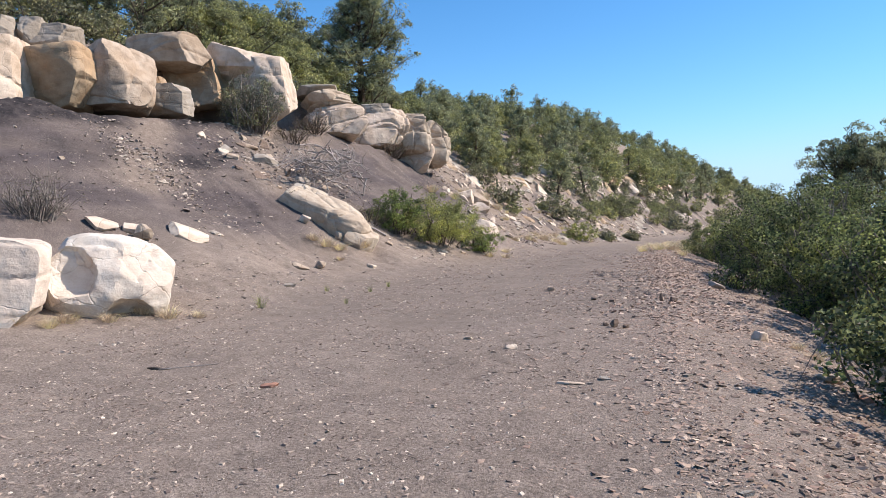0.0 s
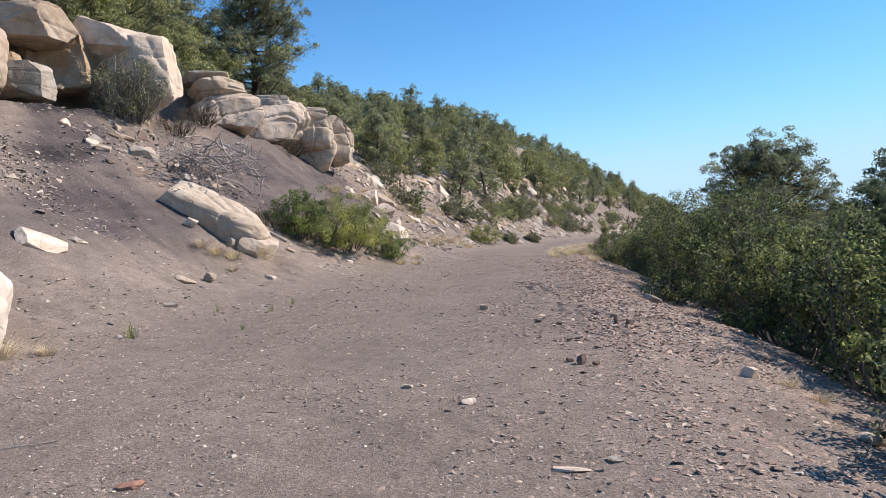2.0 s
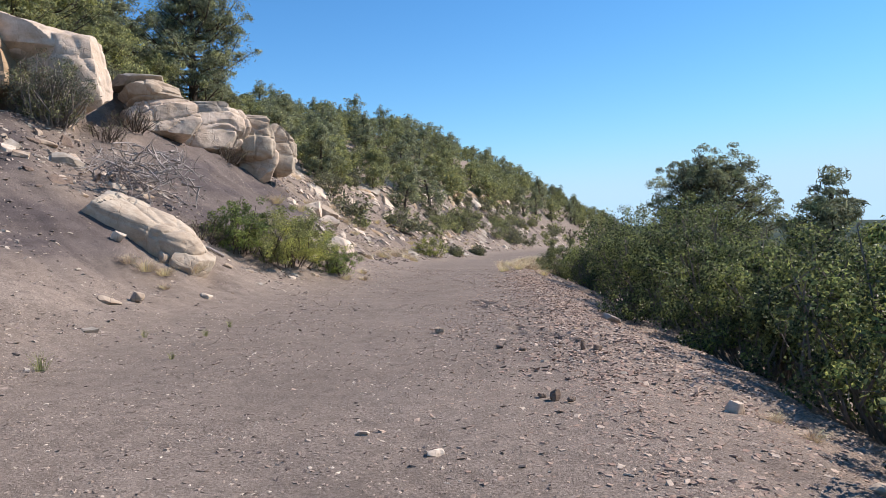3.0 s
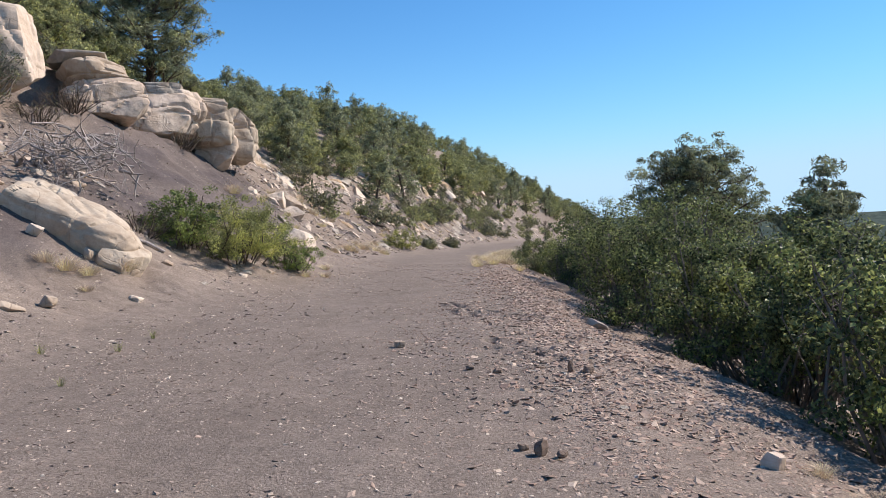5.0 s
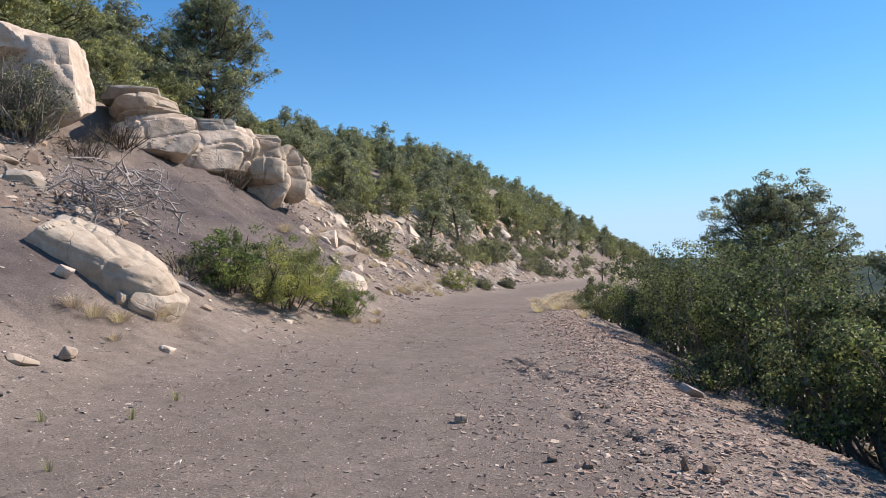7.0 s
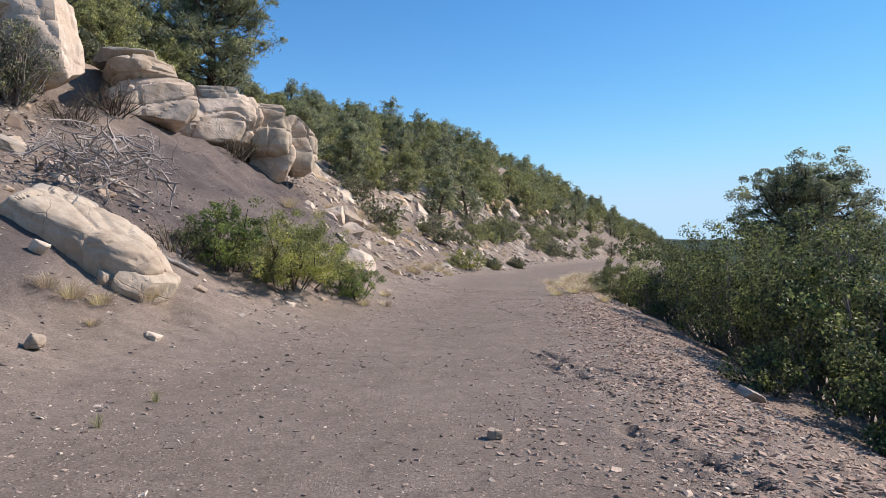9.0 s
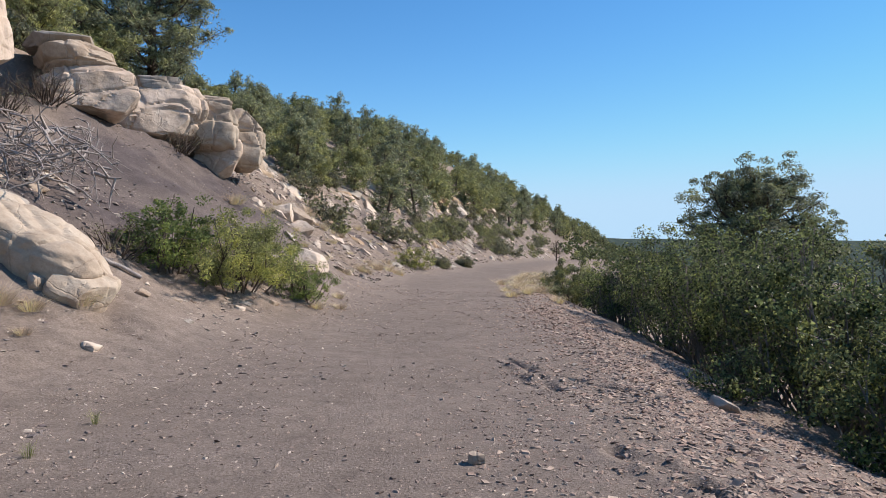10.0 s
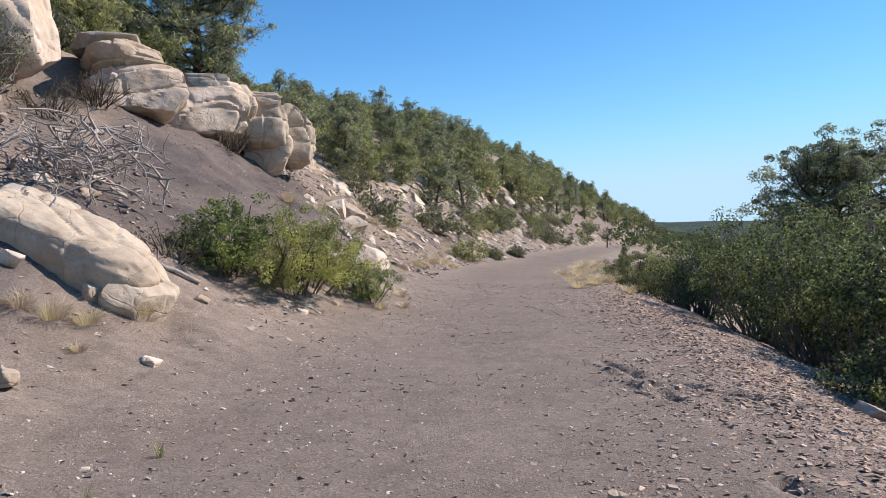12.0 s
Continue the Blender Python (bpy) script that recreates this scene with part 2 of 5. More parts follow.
HILL = ([-60, 12, 15, 18, 24, 32, 40, 55, 75, 110, 140, 170, 220, 270, 330], [0.8, 0.82, 0.92, 1.15, 1.25, 1.25, 1.15, 1.08, 1.32, 1.65, 1.75, 1.65, 1.35, 0.9, 0.4])
BROW = ([0, 8, 13, 15, 17, 19, 21, 25, 28, 32, 36, 44], [-19, -18, -16.4, -15.7, -15.0, -15.2, -14.9, -14.7, -15.2, -14.9, -16.5, -20])
BENCH = ([8, 12.9, 15, 16.7, 18.3, 21, 25, 28.5, 31.6, 36], [4.0, 4.15, 4.35, 4.5, 4.75, 4.85, 4.8, 4.5, 3.9, 4.2])
TALL = ([-60, 21, 25, 29, 31, 33, 37], [2.0, 2.0, 1.5, 1.6, 1.6, 1.0, 0])


def soft_interp(v, table, w):
    v = np.asarray(v, float)
    return sum(np.interp(v + d * w, *table) for d in (-1, -0.5, 0, 0.5, 1)) / 5


def land(x, y):
    """Height of the bare ground, without its roughness. x, y: arrays."""
    l = soft_interp(y, TOE, 2.0) - x
    r = x - soft_interp(y, EDGE, 2.0)
    z = soft_interp(y, BED, 2.0)
    z = z + np.where(l > -1.2, soft_interp(np.maximum(l, -1.2) + 0.2, RISE, 0.9), 0) * soft_interp(y, HILL, 5)
    z = z + np.where(r > -1, soft_interp(np.maximum(r, 0), FALL, 0.4) + 0.02, 0)
    # sandstone ledge: a shale bench below, a step behind its face
    behind = soft_interp(y, BROW, 0.6) - x
    here = np.clip((38 - y) / 4, 0, 1)
    bench = soft_interp(y, BENCH, 0.8)
    under = bench - np.interp(y, [21.5, 23], [0.32, 0.0]) * np.exp(-(((behind - 0.15) / 0.7) ** 2))
    top = bench + np.interp(y, *TALL) * np.clip((behind - np.interp(y, [21.5, 24], [0.6, -0.3])) / np.interp(y, [21.5, 24], [0.7, 1.3]), 0, 1) + 0.32 * np.maximum(behind - 0.9, 0)
    z2 = np.where(behind < np.interp(y, [21.5, 24], [0.0, -0.4]), np.minimum(z, under), np.maximum(under, top))
    return z + (z2 - z) * here, l, r


def axis(parts):
    out = []
    for a, b, n in parts:
        out += list(np.linspace(a, b, n, endpoint=False))
    return np.array(out + [parts[-1][1]])


XS = axis([(-3000, -300, 8), (-300, -80, 12), (-80, -30, 28), (-30, -16, 40), (-16, -4, 84), (-4, -2.6, 18), (-2.6, 0.2, 74), (0.2, 2, 26), (2, 5, 22), (5, 20, 30), (20, 80, 24), (80, 400, 12), (400, 3000, 8)])
YS = axis([(-3000, -200, 6), (-200, -20, 10), (-20, 3, 26), (3, 14, 92), (14, 17.5, 58), (17.5, 20, 66), (20, 30, 72), (30, 60, 90), (60, 130, 80), (130, 280, 36), (280, 3000, 14)])
GX, GY = np.meshgrid(XS, YS, indexing="ij")
GZ, GL, GR = land(GX, GY)
GULLIES = [[(-2.39, 19.48), (-2.0, 18.79), (-1.77, 18.25), (-1.42, 18.33), (-0.98, 18.07), (-0.43, 17.83)], [(-1.77, 18.25), (-1.5, 17.7)], [(-0.89, 15.57), (-0.58, 15.28), (-0.3, 14.94), (0.04, 14.56)]]
rough = np.zeros_like(GZ)
near = (GX > -40) & (GX < 25) & (GY > -12) & (GY < 130)
for i, j in zip(*np.nonzero(near)):
    x, y, l, r = GX[i, j], GY[i, j], GL[i, j], GR[i, j]
    p = Vector((x, y, 0))
    slope, bank = min(1, max(0, l / 1.5)), min(1, max(0, r / 1.0))
    a = noise.noise(p * 0.35) * (0.05 + 0.25 * slope + 0.1 * bank)
    a += noise.noise(p * 1.3 + Vector((7, 3, 0))) * (0.02 + 0.10 * slope + 0.05 * bank)
    a += noise.noise(p * 5.0) * (0.006 + 0.03 * slope + 0.02 * bank)
    # rills that run down the slope
    if slope > 0:
        u = y * 1.7 + noise.noise(p * 0.5) * 1.5
        a -= slope * 0.08 * max(0, noise.noise(Vector((l * 0.15, u, 2))))
    # churned strip and gully along the track's edge
    if -1.8 < r < 0.9 and 12 < y < 26:
        a += 0.035 * max(0, noise.noise(p * 3.1 + Vector((4, 9, 0)))) * (1 - abs(r + 0.4) / 1.6)
    for (ax, ay), (bx, by) in (pair for run in GULLIES for pair in zip(run, run[1:])):
        if abs(x - (ax + bx) / 2) > 1 or abs(y - (ay + by) / 2) > 1:
            continue
        u = min(1, max(0, ((x - ax) * (bx - ax) + (y - ay) * (by - ay)) / ((bx - ax) ** 2 + (by - ay) ** 2)))
        gap = math.hypot(x - ax - u * (bx - ax), y - ay - u * (by - ay)) + 0.05 * noise.noise(p * 5)
        if gap < 0.35:
            a -= 0.13 * max(0, 0.45 + noise.noise(p * 2.6 + Vector((0, 0, 4)))) * math.exp(-(gap / 0.05) ** 2) - 0.018 * math.exp(-((gap - 0.16) / 0.06) ** 2) * (1 + noise.noise(p * 9))
    rough[i, j] = a
GZ = GZ + rough


def ground_z(x, y):
    x, y = np.asarray(x, float), np.asarray(y, float)
    i = np.clip(np.searchsorted(XS, x) - 1, 0, len(XS) - 2)
    j = np.clip(np.searchsorted(YS, y) - 1, 0, len(YS) - 2)
    u, v = (x - XS[i]) / (XS[i + 1] - XS[i]), (y - YS[j]) / (YS[j + 1] - YS[j])
    return (GZ[i, j] * (1 - u) * (1 - v) + GZ[i + 1, j] * u * (1 - v) + GZ[i, j + 1] * (1 - u) * v + GZ[i + 1, j + 1] * u * v)


def mesh_from(name, verts, faces, smooth=False):
    me = bpy.data.meshes.new(name)
    verts, faces = np.asarray(verts, np.float32), np.asarray(faces, np.int32)
    k = faces.shape[1]
    me.vertices.add(len(verts))
    me.vertices.foreach_set("co", verts.ravel())
    me.loops.add(len(faces) * k)
    me.loops.foreach_set("vertex_index", faces.ravel())
    me.polygons.add(len(faces))
    me.polygons.foreach_set("loop_start", np.arange(0, len(faces) * k, k, dtype=np.int32))
    me.polygons.foreach_set("use_smooth", np.full(len(faces), smooth))
    me.update(calc_edges=True)
    return me


nx, ny = len(XS), len(YS)
idx = np.arange(nx * ny).reshape(nx, ny)
quads = np.stack([idx[:-1, :-1], idx[1:, :-1], idx[1:, 1:], idx[:-1, 1:]], -1).reshape(-1, 4)
ground_mesh = mesh_from("ground", np.stack([GX, GY, GZ], -1).reshape(-1, 3), quads)
ground_mesh.polygons.foreach_set("use_smooth", np.ones(len(quads), bool))
ground = tagged(new("ground", ground_mesh), "grey-brown shale ground with a worn dirt track", "ground", kind="structure")
# ---- zones of the ground: worn track, coal-dark shale, buff soil ----
def ease(a, b, v):
    u = np.clip((v - a) / (b - a), 0, 1)
    return u * u * (3 - 2 * u)


wob = np.zeros_like(GZ)
wob2 = np.zeros_like(GZ)
for i, j in zip(*np.nonzero(near)):
    p = Vector((GX[i, j], GY[i, j], GZ[i, j]))
    wob[i, j] = noise.noise(p * 0.55 + Vector((0, 0, 9)))
    wob2[i, j] = noise.noise(Vector((p.x * 0.4, p.y * 0.4, p.z * 2.2)) + Vector((5, 0, 0)))
track = ease(-1.4, 0.8, -GL + wob) * ease(0.1, 1.4, -GR + wob * 0.8) * ease(8, 13, GY + wob * 3)
BENCHY = np.interp(GY, *BENCH)
def streak(ax, ay, bx, by, w):
    u = np.clip(((GX - ax) * (bx - ax) + (GY - ay) * (by - ay)) / ((bx - ax) ** 2 + (by - ay) ** 2), 0, 1)
    return np.exp(-((np.hypot(GX - ax - u * (bx - ax), GY - ay - u * (by - ay)) + wob * 0.5) / w) ** 2)


rubble = np.maximum.reduce([streak(-13.6, 20.6, -10.4, 17.6, 0.8), streak(-13.4, 16.3, -10.6, 13.6, 0.55), streak(-13.8, 23.2, -12.2, 21.2, 0.7)])
seam = np.maximum(ease(-0.55, -0.3, GZ - BENCHY + wob2 * 0.25) * ease(22.5, 20, GY), ease(2.75, 2.95, GZ + wob2 * 0.45) * ease(3.5, 3.3, GZ + wob2 * 0.45) * ease(-0.3, 0.05, wob) * ease(20, 16, GY))
seam = np.maximum(seam, ease(3.75, 3.9, GZ + wob2 * 0.3) * ease(4.15, 4.05, GZ + wob2 * 0.3) * ease(18, 15, GY) * 0.7)
seam = np.clip(seam, 0, 1) * ease(2, 4, GL) * ease(0.3, -0.2, soft_interp(GY, BROW, 0.6) - GX - 0.3)
dark = ease(1.6, 3.6, GL + wob) * ease(0.6, 0.0, soft_interp(GY, BROW, 0.6) - GX) * ease(36, 32, GY + wob * 2) * (0.75 + 0.25 * ease(-0.2, 0.2, wob2))
dark = np.maximum(dark, 0.85 * ease(-0.1, 0.2, wob) * ease(36, 44, GY) * ease(1.5, 3, GL) * ease(9, 6, GL))
dark = dark * (1 - 0.75 * rubble)
tan = np.maximum(ease(30, 38, GY + GL * 0.7 + wob * 4) * ease(0.6, 2.0, GL + wob) * (1 - 0.8 * ease(8.5, 10.5, GL)), 0.3 * ease(9.2, 10.5, GL))
tan = tan * (0.8 - 0.6 * ease(44, 58, GY + wob * 6))
tan = np.maximum(tan, ease(36, 44, GY) * ease(1.6, 0.4, np.abs(GR + 0.3 + wob)) * 0.7)
tan = np.maximum(np.maximum(tan, ease(2, 8, GR) * 0.6), rubble * 0.45)
zone = np.stack([track, np.clip(dark, 0, 1), np.clip(tan, 0, 1) * (1 - np.clip(dark, 0, 1) * 0.7), seam * (1 - rubble)], -1)
ca = ground_mesh.color_attributes.new("zone", "FLOAT_COLOR", "POINT")
ca.data.foreach_set("color", zone.astype(np.float32).ravel())
ground_mesh.materials.append(M_GROUND)


# ---- builders ----
def part(name, mesh, material, parent=None, label="", m=None):
    ob = new(name, mesh)
    if not mesh.materials:
        mesh.materials.append(material)
    if parent:
        ob.parent = parent
    if m is not None:
        ob.matrix_basis = m
    if label:
        ob["label"] = label
    return ob


def thing(name, m, label, category, group=""):
    return tagged(setm(new(name), m), label, category, group)


def setm(ob, m):
    ob.matrix_basis = m
    return ob


def rock_mesh(name, w, d, h, seed, cuts=14, detail=4, boxy=0.6, rough=0.05, beds=0.0, tight=(0.62, 0.92)):
    """A weathered, broken block about w x d x h, centred on its middle. boxy: 0 round, 1 square."""
    rng = np.random.default_rng(seed)
    bm = bmesh.new()
    bmesh.ops.create_cube(bm, size=2)
    bmesh.ops.subdivide_edges(bm, edges=bm.edges[:], cuts={2: 5, 3: 9, 4: 21, 5: 31}[detail], use_grid_fill=True)
    me = bpy.data.meshes.new(name)
    bm.to_mesh(me)
    bm.free()
    n = len(me.vertices)
    p = np.empty(n * 3, np.float32)
    me.vertices.foreach_get("co", p)
    p = p.reshape(-1, 3).astype(float)
    p = p * boxy + p / np.linalg.norm(p, axis=1)[:, None] * (1 - boxy) * 1.15
    for _ in range(cuts):
        v = rng.normal(size=3)
        v /= np.linalg.norm(v)
        lim = rng.uniform(*tight) * (p @ v).max()
        over = np.maximum(p @ v - lim, 0)
        p -= over[:, None] * v
    size = np.array([w, d, h]) / 2
    p = p / np.abs(p).max(0) * size
    c = p / np.linalg.norm(p, axis=1)[:, None]
    off = Vector(rng.uniform(-50, 50, 3))
    s = min(w, d, h)
    amp = np.empty(n)
    for i in range(n):
        q = Vector(p[i]) / s
        a = noise.noise(q * 1.3 + off) * 0.8 + noise.noise(q * 4.0 + off) * 0.4 + noise.noise(q * 10 + off) * 0.22
        # chipped steps: broken along flat planes
        a += 0.7 * round(noise.noise(q * 1.9 + off * 2) * 3) / 3
        if beds:
            k = q.z * 3.0 + noise.noise(q * 1.1 + off) * 0.9
            a -= beds * 2.2 * max(0.0, 1 - abs((k % 1.0) - 0.5) * 8)
        amp[i] = a
    p += c * (amp * rough * s * 1.6)[:, None]
    me.vertices.foreach_set("co", p.astype(np.float32).ravel())
    me.polygons.foreach_set("use_smooth", np.ones(len(me.polygons), bool))
    me.set_sharp_from_angle(angle=radians(30))
    me.update()
    return me


def crag_mesh(name, w, d, h, seed, square=6.0, cuts=15, beds=0.010, chips=0.018, rough=0.010, grid=29, scoops=(), tight=(0.66, 0.93)):
    """Jointed sandstone about w x d x h, centred: worn edges, bedding ledges, broken facets and cracks. square: 3 round, 8 sharp."""
    rng = np.random.default_rng(seed)
    bm = bmesh.new()
    bmesh.ops.create_cube(bm, size=2)
    bmesh.ops.subdivide_edges(bm, edges=bm.edges[:], cuts=grid, use_grid_fill=True)
    me = bpy.data.meshes.new(name)
    bm.to_mesh(me)
    bm.free()
    n = len(me.vertices)
    p = np.empty(n * 3, np.float32)
    me.vertices.foreach_get("co", p)
    p = p.reshape(-1, 3).astype(float)
    p /= ((np.abs(p) ** square).sum(1) ** (1 / square))[:, None]
    for _ in range(cuts):
        v = rng.normal(size=3) * [1, 1, 0.55]
        v /= np.linalg.norm(v)
        over = np.maximum(p @ v - rng.uniform(*tight) * (p @ v).max(), 0)
        p -= over[:, None] * v
    p = p / np.abs(p).max(0) * np.array([w, d, h]) / 2
    for sx, sy, sz, sr in scoops:
        v = p - np.array([sx, sy, sz])
        q = np.linalg.norm(v, axis=1)[:, None]
        sr = sr * np.array([1 + 0.3 * noise.noise(Vector(a) * 2.2 / h) + 0.1 * noise.noise(Vector(a) * 7 / h) for a in p])[:, None]
        p = np.where(q < sr, np.array([sx, sy, sz]) + v / q * sr, p)
    s = (w * d * h) ** (1 / 3)
    off = Vector(rng.uniform(-50, 50, 3))
    steps = rng.uniform(-1, 1, 64)
    c = p / np.array([w, d, h])
    c /= np.linalg.norm(c, axis=1)[:, None] + 1e-9
    out = np.empty((n, 3))
    for i in range(n):
        q = Vector(p[i]) / s
        bend = noise.noise(q * 1.1 + off)
        a = bend * 0.03 + noise.noise(q * 2.6 + off) * 0.012
        k = (q.z + 0.22 * bend + 3) * 3.1
        f = k % 1.0
        a += beds * (steps[int(k) % 64] * 0.7 - 1.1 * max(0.0, 1 - min(f, 1 - f) * 9))
        dist, spots = noise.voronoi(Vector((q.x * 1.7, q.y * 1.7, q.z * 1.3)) + off + Vector((bend, 0, bend)) * 0.4)
        a += chips * (math.sin(spots[0].x * 37 + spots[0].y * 91 + spots[0].z * 53) * 0.55 - 0.9 * max(0.0, 1 - (dist[1] - dist[0]) * 11))
        a += rough * (noise.noise(q * 7 + off) + 0.6 * noise.noise(q * 15 + off) + 0.4 * noise.noise(q * 31 + off))
        out[i] = p[i] + c[i] * (a * s)
    me.vertices.foreach_set("co", out.astype(np.float32).ravel())
    me.polygons.foreach_set("use_smooth", np.ones(len(me.polygons), bool))
    me.set_sharp_from_angle(angle=radians(24))
    me.update()
    return me


def tube(verts, faces, pts, radii, sides=5):
    base = len(verts)
    pts = [Vector(p) for p in pts]
    for k, p in enumerate(pts):
        d = (pts[min(k + 1, len(pts) - 1)] - pts[max(k - 1, 0)]).normalized()
        a = d.orthogonal().normalized()
        b = d.cross(a)
        for s in range(sides):
            an = 2 * math.pi * s / sides
            verts.append(tuple(p + (a * math.cos(an) + b * math.sin(an)) * radii[k]))
    for k in range(len(pts) - 1):
        for s in range(sides):
            i, j = base + k * sides + s, base + k * sides + (s + 1) % sides
            faces.append((i, j, j + sides, i + sides))


def leaf_quads(centres, length, width, rng, up=0.3, out=None, fold=0.25, stray=0.8):
    """Diamond leaves at the given points, turned at random; out: directions that they lean towards."""
    n = len(centres)
    a = rng.normal(size=(n, 3))
    face = rng.normal(size=(n, 3)) * stray
    if out is not None:
        face = face + out
    face[:, 2] += up
    face /= np.linalg.norm(face, axis=1)[:, None]
    a -= face * (a * face).sum(1)[:, None]
    a /= np.linalg.norm(a, axis=1)[:, None] + 1e-9
    b = np.cross(face, a)
    ln = length * rng.uniform(0.6, 1.4, n)[:, None]
    wd = width * rng.uniform(0.6, 1.4, n)[:, None]
    nrm = np.cross(a, b)
    v = np.stack([centres - a * ln * 0.5, centres + b * wd * 0.5 + nrm * wd * fold, centres + a * ln * 0.5, centres - b * wd * 0.5 + nrm * wd * fold], 1)
    f = np.arange(n * 4).reshape(-1, 4)
    return v.reshape(-1, 3), f


def leaves_mesh(name, clumps, per, length, width, rng, up=0.3):
    """clumps: rows of x, y, z, radius."""
    clumps = np.asarray(clumps)
    k = np.repeat(np.arange(len(clumps)), per)
    d = rng.normal(size=(len(k), 3))
    d /= np.linalg.norm(d, axis=1)[:, None]
    r = rng.uniform(0, 1, len(k)) ** 0.3
    c = clumps[k, :3] + d * (r * clumps[k, 3])[:, None] * [1, 1, 0.8]
    mid = clumps[:, :3].mean(0)
    far = c - mid
    far /= np.linalg.norm(far, axis=1)[:, None] + 1e-9
    return mesh_from(name, *leaf_quads(c, length, width, rng, up + 0.2, d * 0.6 + far * 0.5))


def sprays_mesh(name, clumps, per, length, width, rng):
    """Needle sprays as single pointed blades over the tops and sides of tufts. clumps: rows of x, y, z, radius."""
    clumps = np.asarray(clumps)
    k = np.repeat(np.arange(len(clumps)), per)
    d = rng.normal(size=(len(k), 3))
    d[:, 2] = np.where(rng.uniform(0, 1, len(k)) < 0.55, np.abs(d[:, 2]), d[:, 2])
    d /= np.linalg.norm(d, axis=1)[:, None]
    c = clumps[k, :3] + d * (rng.uniform(0, 1, len(k)) ** 0.35 * clumps[k, 3])[:, None] * [1, 1, 0.75]
    v, _ = leaf_quads(c, length, width, rng, 0.25, d, 0.25, 0.6)
    v = v.reshape(-1, 4, 3)[:, [0, 1, 2]].copy()
    v[:, 2] += (v[:, 1] - v[:, 0]) * 0.15
    return mesh_from(name, v.reshape(-1, 3), np.arange(len(k) * 3).reshape(-1, 3))


def conifer(name, h, w, seed, leaf, per=90, sprig=(0.17, 0.045), low=0.12, limbs=24, label="", m=None, lean=0.1, top=0.85, clump=0.13, dome=False, twigs=True):
    """A pinyon or juniper: tapered trunk, limbs and a ragged crown of small sprays."""
    rng = np.random.default_rng(seed)
    ob = thing(name, m or pose(0, 0, 0), label, "tree", "hillside trees")
    lx, ly = rng.normal(0, lean, 2)
    tr = [(lx * h * u * u + rng.normal(0, 0.02) * h * u, ly * h * u * u, h * top * u - 0.25 * (u == 0)) for u in np.linspace(0, 1, 7)]
    v, f = [], []
    tube(v, f, tr, [0.028 * h * (1 - 0.8 * u) + 0.015 for u in np.linspace(0, 1, 7)], 7)
    part("trunk", mesh_from("trunk", v, f, True), M_BARK, ob)
    v, f, clumps = [], [], []
    for k in range(limbs):
        u = low + (1 - low) * (k + rng.uniform(0, 1)) / limbs
        base = np.array([np.interp(u * 0.92, np.linspace(0, 1, 7), [q[a] for q in tr]) for a in range(3)])
        an = k * 2.4 + rng.uniform(-0.5, 0.5)
        e = (u - low) / (1 - low)
        bulge = math.sqrt(max(0.06, 1 - ((e - 0.42) / 0.62) ** 2)) if dome else math.sin(math.pi * (0.25 + 0.72 * e)) ** 0.8
        reach = w * 0.5 * bulge * (rng.uniform(0.82, 1.0) if dome else rng.uniform(0.7, 1.1))
        lift = rng.uniform(0.1, 0.4) + (0.25 if dome else 0.45) * u
        pts = [base + np.array([math.cos(an), math.sin(an), lift * s]) * reach * s + rng.normal(0, 0.03 * reach, 3) * (s > 0) for s in (0, 0.35, 0.7, 1)]
        tube(v, f, pts, [0.011 * h * (1 - u * 0.5), 0.007 * h, 0.004 * h, 0.002 * h], 4)
        for s in (0.4, 0.6, 0.8, 0.97):
            c = base + (pts[-1] - base) * s + rng.normal(0, 0.035 * w, 3)
            clumps.append((*c, w * clump * rng.uniform(0.6, 1.2)))
            for _ in range(2):
                e2 = c + rng.normal(0, 0.055 * w, 3)
                clumps.append((*e2, w * clump * 0.6 * rng.uniform(0.5, 1.2)))
                if s < 0.9 and twigs:
                    tube(v, f, [base + (pts[-1] - base) * s * 0.8, (c + e2) / 2, e2], [0.004 * h, 0.0025 * h, 0.001 * h], 3)
    for _ in range(6):
        c = np.array(tr[-1]) + rng.normal(0, 0.035 * w, 3) + [0, 0, h * (1 - top) * rng.uniform(0.0, 0.6)]
        clumps.append((*c, w * clump * 0.7))
    part("limb_wood", mesh_from("limb_wood", v, f, True), M_BARK, ob)
    part("crown", sprays_mesh("crown", clumps, per, *sprig, rng), leaf, ob)
    return ob


